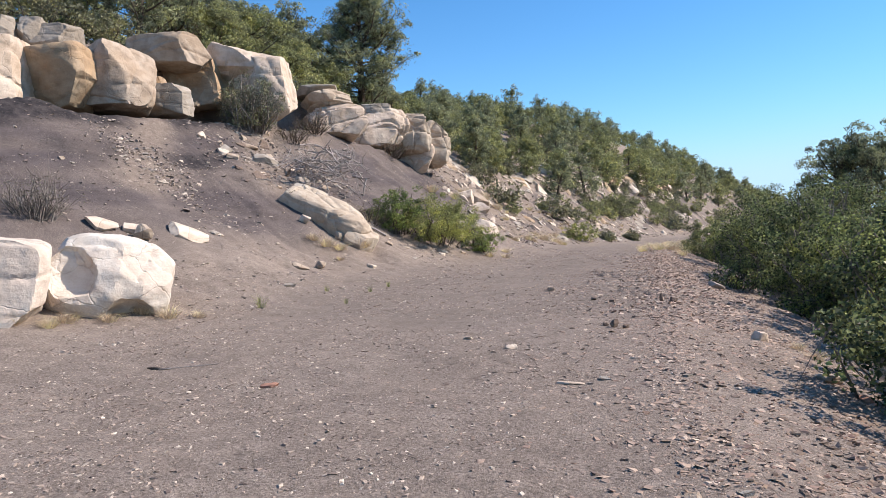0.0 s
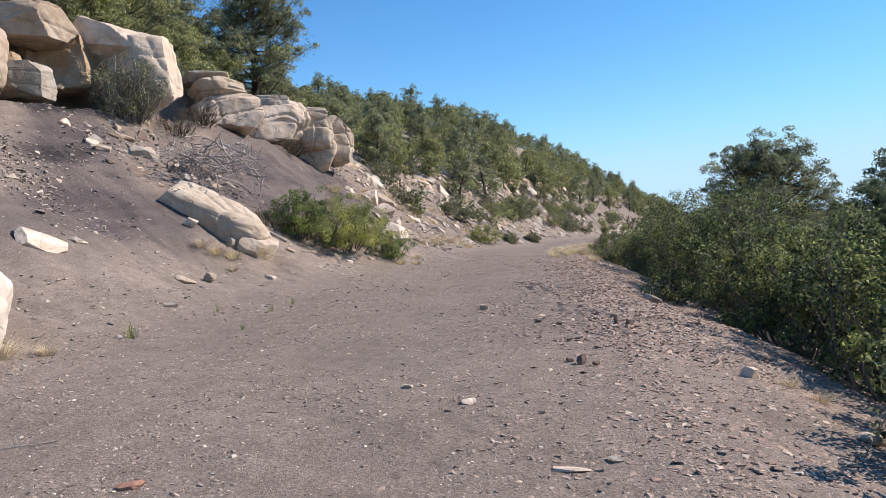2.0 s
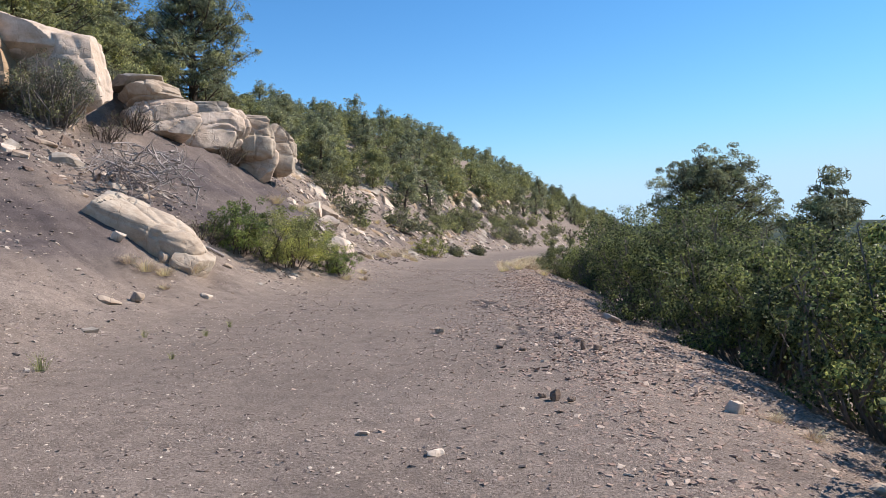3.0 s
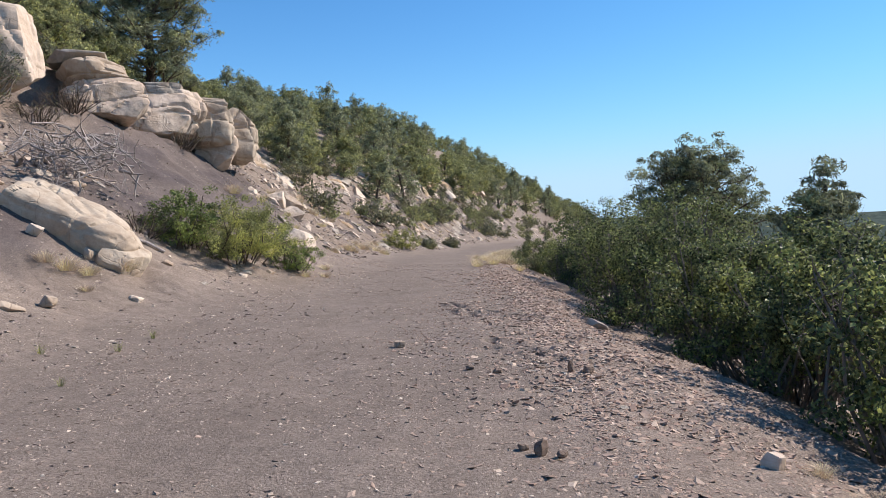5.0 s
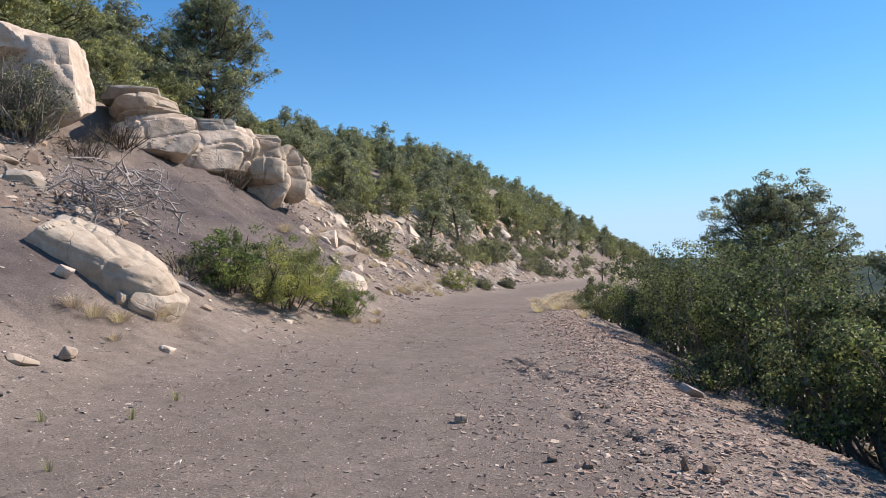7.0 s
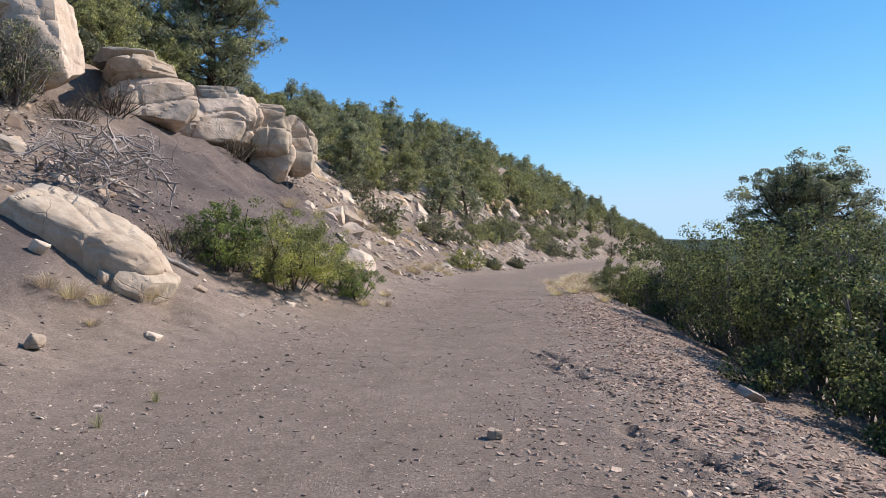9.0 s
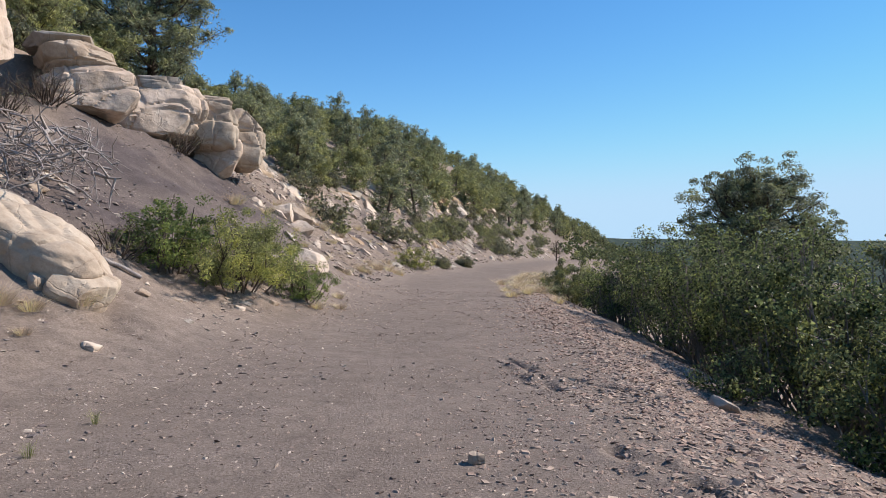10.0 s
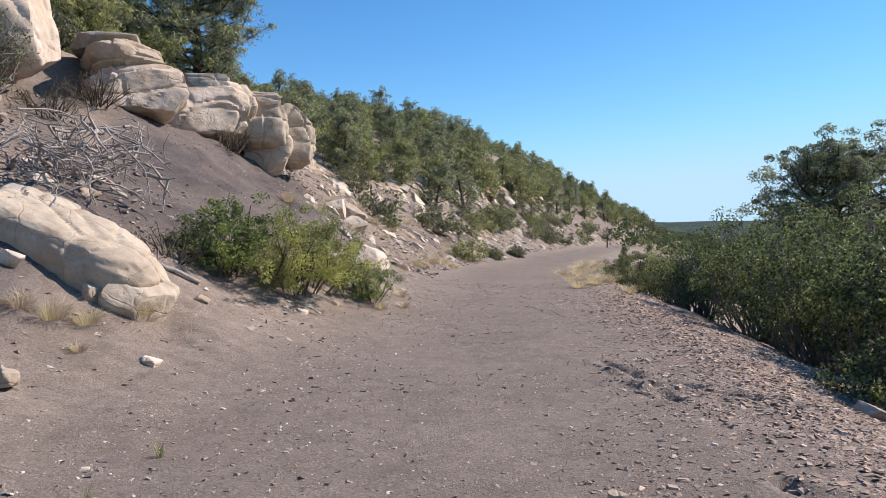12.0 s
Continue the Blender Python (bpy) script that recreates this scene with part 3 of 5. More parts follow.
def shrub(name, m, rx, ry, h, seed, leaf, count=9000, size=(0.05, 0.03), stems=26, label="", group="", clumps_n=60, bare=0.0, wood=None, cr=0.2, droop=0.55, skirt=0.0, heads=0):
    """A bush of many stems from the ground, with leaves in uneven clumps towards their ends."""
    rng = np.random.default_rng(seed)
    ob = thing(name, m, label, "shrub", group)
    v, f, clumps = [], [], []
    for k in range(clumps_n):
        an, q = rng.uniform(0, 2 * math.pi), rng.uniform(0, 1) ** 0.5
        zt = h * (1 - droop * q ** 2.2) * rng.uniform(0.6, 1.12)
        if heads:
            # rounded heads of foliage with gaps between them
            e = k % heads
            an, q = an * 0.0 + 2.4 * e + seed, (0.2 + 0.8 * e / heads) ** 0.6
            zt = h * (1 - droop * q ** 2.2) * (0.72 + 0.34 * ((e * 0.618 + seed * 0.37) % 1)) * rng.uniform(0.78, 1.0)
            an, q = an + rng.normal(0, 0.16), q + rng.normal(0, 0.09)
        x, y = rx * q * math.cos(an), ry * q * math.sin(an)
        foot = Vector((x * 0.35 + rng.normal(0, 0.08 * rx), y * 0.35 + rng.normal(0, 0.08 * ry), -0.12))
        tip = Vector((x, y, zt))
        mid = foot.lerp(tip, 0.5) + Vector(rng.normal(0, 0.08 * h, 3))
        if k < stems:
            rr = 0.012 + 0.006 * h
            tube(v, f, [foot, mid, tip, tip + Vector(rng.normal(0, 0.03 * min(h, 2), 3)) + Vector((0, 0, 0.05 * h * bare))], [rr, rr * 0.7, rr * 0.35, rr * 0.15], 4)
        for s, g in ((1.0, 1.0), (0.72, 1.05), (0.42, 1.0)):
            c = mid.lerp(tip, (s - 0.42) / 0.58) if s > 0.42 else foot.lerp(mid, 0.75)
            c = c + Vector(rng.normal(0, 0.06 * h, 3))
            if (rng.uniform() > bare * (1.1 - 0.4 * s) or (heads and s == 1.0)) and c.z > skirt * h:
                clumps.append((c.x, c.y, max(c.z, 0.08), cr * g * (0.55 + 0.25 * h) * rng.uniform(0.6, 1.3)))
            for _ in range(2):
                e = c + Vector(rng.normal(0, cr * (0.5 + 0.05 * h), 3))
                if k < stems:
                    tube(v, f, [c, c.lerp(e, 0.55) + Vector(rng.normal(0, 0.02, 3)), e + (e - c) * bare], [0.006 + 0.002 * h, 0.004, 0.0015], 3)
    part("wood", mesh_from("wood", v, f, True), wood or M_BARK, ob)
    part("foliage", leaves_mesh("foliage", clumps, max(4, count // len(clumps)), *size, rng), leaf, ob)
    return ob


def tuft_mesh(name, r, h, blades, seed):
    rng = np.random.default_rng(seed)
    an, q = rng.uniform(0, 2 * np.pi, blades), rng.uniform(0, 1, blades) ** 0.6
    dx = np.stack([np.cos(an), np.sin(an), np.zeros(blades)], 1)
    foot = dx * (q * r * 0.4)[:, None] - [0, 0, 0.02]
    hh = h * rng.uniform(0.5, 1.1, blades)
    side = np.stack([-np.sin(an), np.cos(an), np.zeros(blades)], 1) * rng.uniform(0.0012, 0.003, blades)[:, None]
    mid = foot + dx * (q * r * 0.35)[:, None] + np.stack([0 * an, 0 * an, hh * 0.65], 1)
    tip = foot + dx * (q * r * 1.2)[:, None] + rng.normal(0, 0.045, (blades, 3)) + np.stack([0 * an, 0 * an, hh], 1)
    v = np.stack([foot - side, foot + side, mid + side, tip, mid - side], 1).reshape(-1, 3)
    o = np.arange(blades) * 5
    f = np.concatenate([np.stack([o, o + 1, o + 2, o + 4], 1), np.stack([o + 4, o + 2, o + 3, o + 3], 1)])
    bm = bmesh.new()
    vs = [bm.verts.new(p) for p in v]
    for a, b, c, d in f:
        bm.faces.new((vs[a], vs[b], vs[c], vs[d]) if c != d else (vs[a], vs[b], vs[c]))
    me = bpy.data.meshes.new(name)
    bm.to_mesh(me)
    bm.free()
    return me


def lie(x, y):
    """Turn that lays a flat thing along the slope of the ground."""
    e = 0.25
    n = Vector((float(ground_z(x - e, y) - ground_z(x + e, y)), float(ground_z(x, y - e) - ground_z(x, y + e)), 2 * e))
    return Vector((0, 0, 1)).rotation_difference(n.normalized()).to_matrix().to_4x4()


def on_ground(x, y, sink=0.0, yaw=0.0, s=1.0, tilt=(0, 0)):
    z = float(ground_z(x, y))
    return pose(x, y, z - sink, tilt[0], tilt[1], yaw) @ Matrix.Scale(s, 4)


def rock(name, x, y, z, w, d, h, yaw, mat, label, seed, category="rock", group="", rx=0, ry=0, **kw):
    me = rock_mesh(name, w, d, h, seed, **kw)
    me.materials.append(mat)
    return tagged(setm(new(name, me), pose(x, y, z, rx, ry, yaw)), label, category, group)


# ---- boulders beside the track ----
split = thing("split_boulder", pose(-6.55, 9.35, 0.55, 0, 0, 57), "pale sandstone boulder split by a dark crack, on bare dirt", "boulder")
part("broken_half", crag_mesh("broken_half", 1.78, 1.5, 1.36, 11, 2.25, cuts=11, beds=0.004, chips=0.016, rough=0.011, grid=40, tight=(0.8, 0.96), scoops=((-0.74, -0.72, 0.12, 0.5), (0.2, -0.85, -0.85, 0.6))), M_WHITE, split, "bright rounded half with a scooped hollow", pose(0.52, 0.1, 0.06, 0, 7, 8))
part("flat_half", crag_mesh("flat_half", 2.0, 1.5, 1.3, 23, 6, cuts=10, beds=0.012, chips=0.015, rough=0.010, grid=40), M_WHITE, split, "flat-topped layered half", pose(-1.08, -0.05, 0.04, 0, 4, -20))
slab = thing("slab_boulder", pose(-8.95, 17.74, 1.58, 0, 26, 19), "long cream sandstone boulder lying aslant on the slope", "boulder")
part("body", crag_mesh("body", 2.75, 1.2, 1.0, 31, 4.2, cuts=12, beds=0.010, chips=0.030, rough=0.013, grid=44, tight=(0.8, 0.97)), M_CREAM, slab, "", pose(-0.1, 0.1, 0.0, 13, 0, 0))
part("broken_end", crag_mesh("broken_end", 0.75, 0.95, 0.7, 34, 6, cuts=12, beds=0.01, chips=0.02, rough=0.01, grid=24), M_CREAM, slab, "angular broken end piece", pose(1.12, -0.1, -0.2, 18, 4, 5))
part("cap", crag_mesh("cap", 0.9, 0.6, 0.22, 37, 8, cuts=6), M_GREY, slab, "thin grey cap layer", pose(-0.75, 0.32, 0.38, 16, 0, 14))

# ---- sandstone ledge above the shale ----
LEDGE = "sandstone ledge blocks"
for x, y, z, w, d, h, yaw, mat, seed, square, label in (
    (-16.12, 13.7, 5.39, 1.62, 2.0, 1.68, 36, M_PALE, 41, 7, "pale square-cut sandstone block in a ledge"),
    (-15.51, 15.13, 5.44, 1.43, 2.0, 1.48, 30, M_OCHRE, 45, 7, "orange-stained sandstone block in a ledge"),
    (-14.92, 16.12, 5.61, 1.63, 2.0, 1.63, 44, M_SAND, 46, 5, "tan sandstone block with a hollowed face"),
    (-17.1, 14.48, 6.78, 0.73, 1.3, 0.80, 46, M_GREY, 42, 6, "grey weathered block on top of the ledge"),
    (-16.67, 14.92, 6.79, 0.62, 1.2, 0.84, 60, M_GREY, 43, 5, "grey rounded block on top of the ledge"),
    (-16.14, 15.51, 6.68, 1.13, 1.5, 0.67, 40, M_GREY, 44, 7, "dark lichen-stained slab on top of the ledge"),
    (-14.87, 17.47, 5.68, 0.53, 0.5, 0.42, 48, M_OCHRE, 48, 5, "small orange cube-shaped stone in the ledge"),
    (-14.69, 17.7, 5.2, 1.33, 1.0, 0.80, 38, M_GREY, 49, 8, "dark rectangular block under the capstone"),
    (-15.74, 18.91, 6.9, 2.10, 2.2, 0.92, 36, M_SAND, 47, 5, "overhanging rounded tan capstone of the ledge"),
    (-16.22, 19.69, 6.13, 2.25, 1.9, 1.62, 32, M_OCHRE, 50, 6, "ochre sandstone face set back under the capstone"),
    (-14.96, 20.89, 6.85, 2.28, 2.0, 1.13, 36, M_PALE, 52, 4, "smooth white capstone at the ledge end"),
    (-14.17, 21.29, 5.99, 1.65, 1.9, 1.95, 40, M_PALE, 51, 5, "bulging white end block of the ledge"),
    (-14.13, 24.62, 6.04, 1.60, 1.8, 0.78, 38, M_CREAM, 54, 4.5, "upper bed of a rounded tan outcrop"),
    (-13.93, 24.65, 5.35, 1.69, 2.0, 1.09, 44, M_PALE, 53, 4.5, "rounded tan outcrop above dark shale"),
    (-14.78, 24.78, 6.56, 1.53, 1.6, 0.30, 36, M_GREY, 60, 8, "thin grey cap layer of an outcrop"),
    (-14.67, 28.79, 5.55, 1.96, 2.4, 1.63, 36, M_PALE, 55, 6, "ochre sandstone outcrop with cracked beds"),
    (-14.96, 28.86, 6.37, 1.26, 1.8, 0.49, 34, M_GREY, 56, 8, "thin grey bed on top of an outcrop"),
    (-14.37, 30.45, 5.47, 1.50, 2.4, 1.55, 32, M_CREAM, 57, 5, "tan jointed outcrop above the talus"),
    (-14.05, 31.85, 5.2, 1.20, 1.9, 1.77, 40, M_CREAM, 58, 5, "square weathered block at the end of an outcrop"),
    (-13.88, 30.37, 4.41, 1.30, 1.1, 1.25, 30, M_PALE, 59, 7, "leaning angular sandstone slab"),
    (-14.64, 30.82, 6.32, 1.03, 1.4, 0.39, 30, M_SHALE, 61, 8, "dark thin bed on top of an outcrop"),
):
    hollow = {46: [(-0.02 * w, -0.78 * d, -0.02 * h, 0.42 * h), (-0.48 * w, -0.8 * d, -0.1 * h, 0.4 * h)], 45: [(0.1 * w, -0.85 * d, -0.2 * h, 0.5 * h)], 50: [(0.2 * w, -0.8 * d, -0.1 * h, 0.45 * h)]}
    crag = seed in (53, 54, 55, 57, 58)
    block = crag_mesh("ledge_block", w * (1.4 if crag else 1.34 if seed in (41, 45, 46, 50) else 1.16), d * 1.15, h * (1.15 if crag else 1.08), seed, square, scoops=hollow.get(seed, ()), chips=0.034 if crag else 0.02, beds=0.022 if crag else 0.012)
    block.materials.append(mat)
    tagged(setm(new("ledge_block", block), pose(x, y, z, (seed * 7) % 7 - 3, (seed * 5) % 9 - 4, yaw)), label, "rock", LEDGE)

# ---- lone stones whose places can be told ----
for x, y, lift, w, d, h, yaw, mat, seed, label in (
    (-11.8, 18.7, 0.05, 0.75, 0.6, 0.3, 48, M_GREY, 71, "dark flat slab jutting from the shale slope"),
    (-13.1, 33.6, 0.15, 0.95, 0.8, 0.8, 28, M_PALE, 72, "rounded grey boulder, half of a pair on talus"),
    (-12.3, 33.5, 0.12, 0.95, 0.8, 0.7, 24, M_PALE, 73, "rounded grey boulder, half of a pair on talus"),
    (-13.4, 35.4, 0.2, 1.2, 1.0, 0.9, 26, M_SAND, 74, "angular tan rock on the talus"),
    (-8.2, 25.2, 0.42, 1.15, 0.9, 0.75, 20, M_PALE, 75, "flat cream slab beside a green shrub"),
    (-8.41, 12.97, 0.08, 0.8, 0.5, 0.26, 50, M_PALE, 76, "flat pale slab on the dark slope"),
    (-8.83, 11.42, 0.10, 0.62, 0.4, 0.2, 56, M_PALE, 77, "flat pale stone on the dark slope"),
    (-8.85, 12.15, 0.10, 0.45, 0.35, 0.22, 53, M_PALE, 78, "pale stone leaning on another"),
    (-8.5, 12.05, 0.12, 0.32, 0.2, 0.32, 40, M_SAND, 79, "upright wedge of tan stone"),
    (-7.0, 10.9, 0.08, 0.35, 0.3, 0.2, 30, M_PALE, 80, "pale stone beside the split boulder"),
    (-7.16, 14.71, 0.03, 0.36, 0.2, 0.12, 50, M_SAND, 81, "flat tan stone at the slope's foot"),
    (-7.22, 15.41, 0.07, 0.22, 0.2, 0.2, 20, M_SAND, 82, "squarish tan stone at the slope's foot"),
    (-8.27, 17.47, 0.05, 0.29, 0.24, 0.2, 45, M_SAND, 83, "small tan stone under the slab boulder"),
    (-7.03, 16.99, 0.02, 0.24, 0.2, 0.1, 10, M_PALE, 84, "white flat stone on dirt"),
    (-8.9, 16.9, 0.06, 0.26, 0.1, 0.26, 30, M_PALE, 85, "upright white flake under the slab boulder"),
    (-1.1, 10.41, 0.01, 0.13, 0.08, 0.035, 0, M_PALE, 86, "small flat white stone on the track"),
    (-0.44, 10.11, 0.01, 0.12, 0.08, 0.05, 20, M_PALE, 87, "small white stone on the track"),
    (0.55, 9.02, 0.005, 0.22, 0.09, 0.03, 10, M_PALE, 88, "flat white flake on the track"),
    (-1.77, 8.1, 0.01, 0.17, 0.08, 0.04, 30, M_RED, 89, "flat reddish stone on the track"),
    (0.15, 11.72, 0.04, 0.096, 0.088, 0.112, 0, M_SHALE, 90, "dark upright stone on the track's edge"),
    (0.02, 11.8, 0.02, 0.064, 0.056, 0.048, 40, M_SHALE, 91, "dark stone on the track's edge"),
    (0.28, 11.7, 0.02, 0.08, 0.056, 0.048, 70, M_SHALE, 92, "dark stone on the track's edge"),
    (1.65, 12.27, 0.04, 0.22, 0.14, 0.15, 60, M_PALE, 93, "pale stone on the gravel bank"),
    (0.31, 18.45, 0.05, 0.3, 0.22, 0.14, 30, M_GREY, 94, "grey stone at the edge of the brush"),
    (-1.87, 15.02, 0.03, 0.13, 0.1, 0.1, 15, M_SAND, 95, "tan pebble on the track"),
    (-0.81, 14.02, 0.02, 0.08, 0.064, 0.048, 15, M_SHALE, 96, "dark pebble on the track"),
    (0.18, 14.06, 0.04, 0.05, 0.04, 0.16, 20, M_SHALE, 97, "thin upright shale splinter"),
    (0.35, 14.1, 0.03, 0.144, 0.096, 0.072, 60, M_SHALE, 98, "dark shale lump on the bank"),
    (-0.52, 13.98, 0.02, 0.096, 0.08, 0.048, 15, M_SHALE, 99, "dark pebble on the track"),
    (2.6, 10.3, 0.02, 0.17, 0.12, 0.06, 15, M_RED, 100, "reddish flat stone on the bank"),
    (2.3, 10.6, 0.03, 0.26, 0.18, 0.07, 50, M_SAND, 101, "tan flat stone on the bank"),
):
    big = max(w, d) > 0.3
    if seed in (76, 77, 78):
        h, lift = h * 0.55, lift * 0.4
    laid = rock("stone", x, y, float(ground_z(x, y)) + lift, w, d, h, yaw, mat, label, seed, "stone", detail=4 if big else 3, boxy=0.35 if seed in (72, 73, 74, 75) else 0.8, cuts=14, rough=0.035, tight=(0.55, 0.94), rx=(seed * 7) % 15 - 7, ry=(seed * 11) % 15 - 7)
    turn = laid.matrix_basis.to_3x3().to_4x4()
    laid.matrix_basis = Matrix.Translation(laid.matrix_basis.translation) @ lie(x, y) @ turn

# loose stones and talus of middling size
rng = np.random.default_rng(5)
pool = {}
for kind, mat in (("tan", M_SAND), ("pale", M_PALE), ("grey", M_GREY), ("dark", M_SHALE), ("ochre", M_OCHRE)):
    pool[kind] = []
    for k in range(4):
        me = rock_mesh("stone", 1, rng.uniform(0.6, 0.95), rng.uniform(0.22, 0.5), 200 + k + 10 * len(pool), detail=2, boxy=0.85, cuts=16, rough=0.03, tight=(0.45, 0.92))
        me.set_sharp_from_angle(angle=radians(18))
        me.materials.append(mat)
        pool[kind].append(me)


def scatter(n, ys, ls, sizes, kinds, label, group, side="l", sink=0.25, join=""):
    made = 0
    vs, fs, mi, base = [], [], [], 0
    while made < n:
        y = rng.uniform(*ys)
        l = rng.uniform(*ls)
        x = float(soft_interp(y, TOE, 2.0)) - l if side == "l" else float(soft_interp(y, EDGE, 2.0)) + l
        s = math.exp(rng.uniform(math.log(sizes[0]), math.log(sizes[1])))
        kind = kinds[int(rng.integers(len(kinds)))]
        me = pool[kind][int(rng.integers(4))]
        z = float(ground_z(x, y))
        at = Matrix.Translation((x, y, z + s * (0.25 - sink))) @ lie(x, y) @ pose(0, 0, 0, rng.uniform(-12, 12), rng.uniform(-12, 12), rng.uniform(0, 360)) @ Matrix.Scale(s, 4)
        made += 1
        if not join:
            tagged(setm(new("stone", me), at), label[kind], "stone", group)
            continue
        vs += [at @ v.co for v in me.vertices]
        fs += [tuple(base + i for i in q.vertices) for q in me.polygons]
        mi += [list(pool).index(kind)] * len(me.polygons)
        base = len(vs)
    if join:
        me = mesh_from("talus_rocks", vs, fs)
        for kind in pool:
            me.materials.append(pool[kind][0].materials[0])
        me.polygons.foreach_set("material_index", np.array(mi, np.int32))
        tagged(new("talus_rocks", me), join, "rocks", kind="stuff")


NAMES = {"tan": "tan sandstone fragment on the shale slope", "pale": "pale sandstone fragment on the shale slope", "grey": "grey stone on the shale slope", "dark": "dark shale lump on the slope", "ochre": "ochre sandstone fragment on talus"}
BANKS = {"tan": "tan flat stone on the gravel bank", "pale": "pale stone on the gravel bank", "grey": "grey stone on the gravel bank", "dark": "dark shale piece on the gravel bank", "ochre": "rust-coloured stone on the gravel bank"}
scatter(45, (8, 30), (0.3, 8), (0.08, 0.3), ("tan", "pale", "pale", "dark", "grey"), NAMES, "slope stones")
scatter(48, (17.3, 20.6), (3.9, 7.2), (0.14, 0.55), ("tan", "pale", "grey", "dark"), NAMES, "slope stones")
scatter(26, (19, 24), (0.6, 2.0), (0.1, 0.3), ("tan", "pale", "grey", "dark"), NAMES, "slope stones")
scatter(105, (30, 46), (0.8, 9), (0.16, 0.8), ("tan", "pale", "pale", "grey"), NAMES, "talus stones")
scatter(240, (44, 80), (0.8, 9), (0.2, 0.9), ("tan", "pale", "pale", "grey"), NAMES, "talus stones", join="sandstone slabs strewn over the talus slope")
scatter(110, (42, 110), (2.5, 9), (0.6, 1.7), ("tan", "grey", "pale", "ochre"), NAMES, "talus stones", sink=0.34, join="broken sandstone outcrops on the talus slope")
scatter(260, (55, 150), (0.5, 9), (0.3, 1.3), ("tan", "pale", "grey", "grey"), NAMES, "talus stones", join="far sandstone rubble on the talus slope")
scatter(70, (44, 130), (7.0, 10.0), (1.2, 3.4), ("tan", "ochre", "pale", "grey"), NAMES, "talus stones", sink=0.32, join="broken sandstone ledge along the far hillside")
scatter(70, (6, 26), (-0.7, 2.2), (0.05, 0.12), ("grey", "dark", "tan", "grey", "ochre"), BANKS, "bank stones", side="r")

# ---- gravel, too much to count ----
ICO = np.array([(-0.53, 0.85, 0), (0.53, 0.85, 0), (-0.53, -0.85, 0), (0.53, -0.85, 0), (0, -0.53, 0.85), (0, 0.53, 0.85), (0, -0.53, -0.85), (0, 0.53, -0.85), (0.85, 0, -0.53), (0.85, 0, 0.53), (-0.85, 0, -0.53), (-0.85, 0, 0.53)])
ICF = np.array([(0, 11, 5), (0, 5, 1), (0, 1, 7), (0, 7, 10), (0, 10, 11), (1, 5, 9), (5, 11, 4), (11, 10, 2), (10, 7, 6), (7, 1, 8), (3, 9, 4), (3, 4, 2), (3, 2, 6), (3, 6, 8), (3, 8, 9), (4, 9, 5), (2, 4, 11), (6, 2, 10), (8, 6, 7), (9, 8, 1)])
OCT = np.array([(1, 0, 0), (0, 1, 0), (-1, 0, 0), (0, -1, 0), (0, 0, 1), (0, 0, -1)], float)
OCF = np.array([(0, 1, 4), (1, 2, 4), (2, 3, 4), (3, 0, 4), (1, 0, 5), (2, 1, 5), (3, 2, 5), (0, 3, 5)])


SHD = np.array([(1, 0.1, -0.5), (0.15, 1, -0.5), (-1, -0.1, -0.5), (-0.1, -1, -0.5), (0.75, 0.1, 0.5), (0.1, 0.75, 0.5), (-0.75, -0.1, 0.5), (-0.1, -0.75, 0.5)])
SHF = np.array([(4, 5, 6), (4, 6, 7), (0, 1, 5), (0, 5, 4), (1, 2, 6), (1, 6, 5), (2, 3, 7), (2, 7, 6), (3, 0, 4), (3, 4, 7)])
PYR = np.array([(1, 0, -0.3), (0, 1, -0.3), (-1, 0, -0.3), (0, -1, -0.3), (0.15, 0.1, 0.8)])
PYF = np.array([(0, 1, 4), (1, 2, 4), (2, 3, 4), (3, 0, 4)])


def gravel(name, xy, size, flat, template, faces, mat, label, tilt=0.22):
    n = len(xy)
    if not n:
        return None
    k = len(template)
    p = template[None] * (1 + rng.uniform(-0.5, 0.35, (n, k, 1))) * np.stack([size, size * rng.uniform(0.5, 0.95, n), size * flat * rng.uniform(0.6, 1.4, n)], 1)[:, None] * 0.5
    an, tx, ty = rng.uniform(0, 6.28, n), rng.normal(0, tilt, n), rng.normal(0, tilt, n)
    c, s = np.cos(an)[:, None], np.sin(an)[:, None]
    x, y, z = p[..., 0] * c - p[..., 1] * s, p[..., 0] * s + p[..., 1] * c, p[..., 2]
    z = z + x * tx[:, None] + y * ty[:, None]
    gz = ground_z(xy[:, 0], xy[:, 1]) + size * flat * 0.15
    v = np.stack([x + xy[:, :1], y + xy[:, 1:], z + gz[:, None]], -1).reshape(-1, 3)
    f = (faces[None] + (np.arange(n) * k)[:, None, None]).reshape(-1, 3)
    me = mesh_from(name, v, f)
    me.materials.append(mat)
    return tagged(new(name, me), label, "gravel", kind="stuff")


def spread(n, ys, ls, side, pw=1.0):
    y = ys[0] + (ys[1] - ys[0]) * rng.uniform(0, 1, n) ** pw
    l = rng.uniform(*ls, n)
    x = soft_interp(y, TOE, 2.0) - l if side == "l" else soft_interp(y, EDGE, 2.0) + l
    return np.stack([x, y], 1)


def clumped(xy, thr, scale=0.9):
    keep = [noise.noise(Vector((a * scale, b * scale, 3.3))) > thr + rng.normal(0, 0.18) for a, b in xy]
    return xy[np.array(keep)]


def sizes(n, a, b, pw=2.2):
    return a + (b - a) * rng.uniform(0, 1, n) ** pw


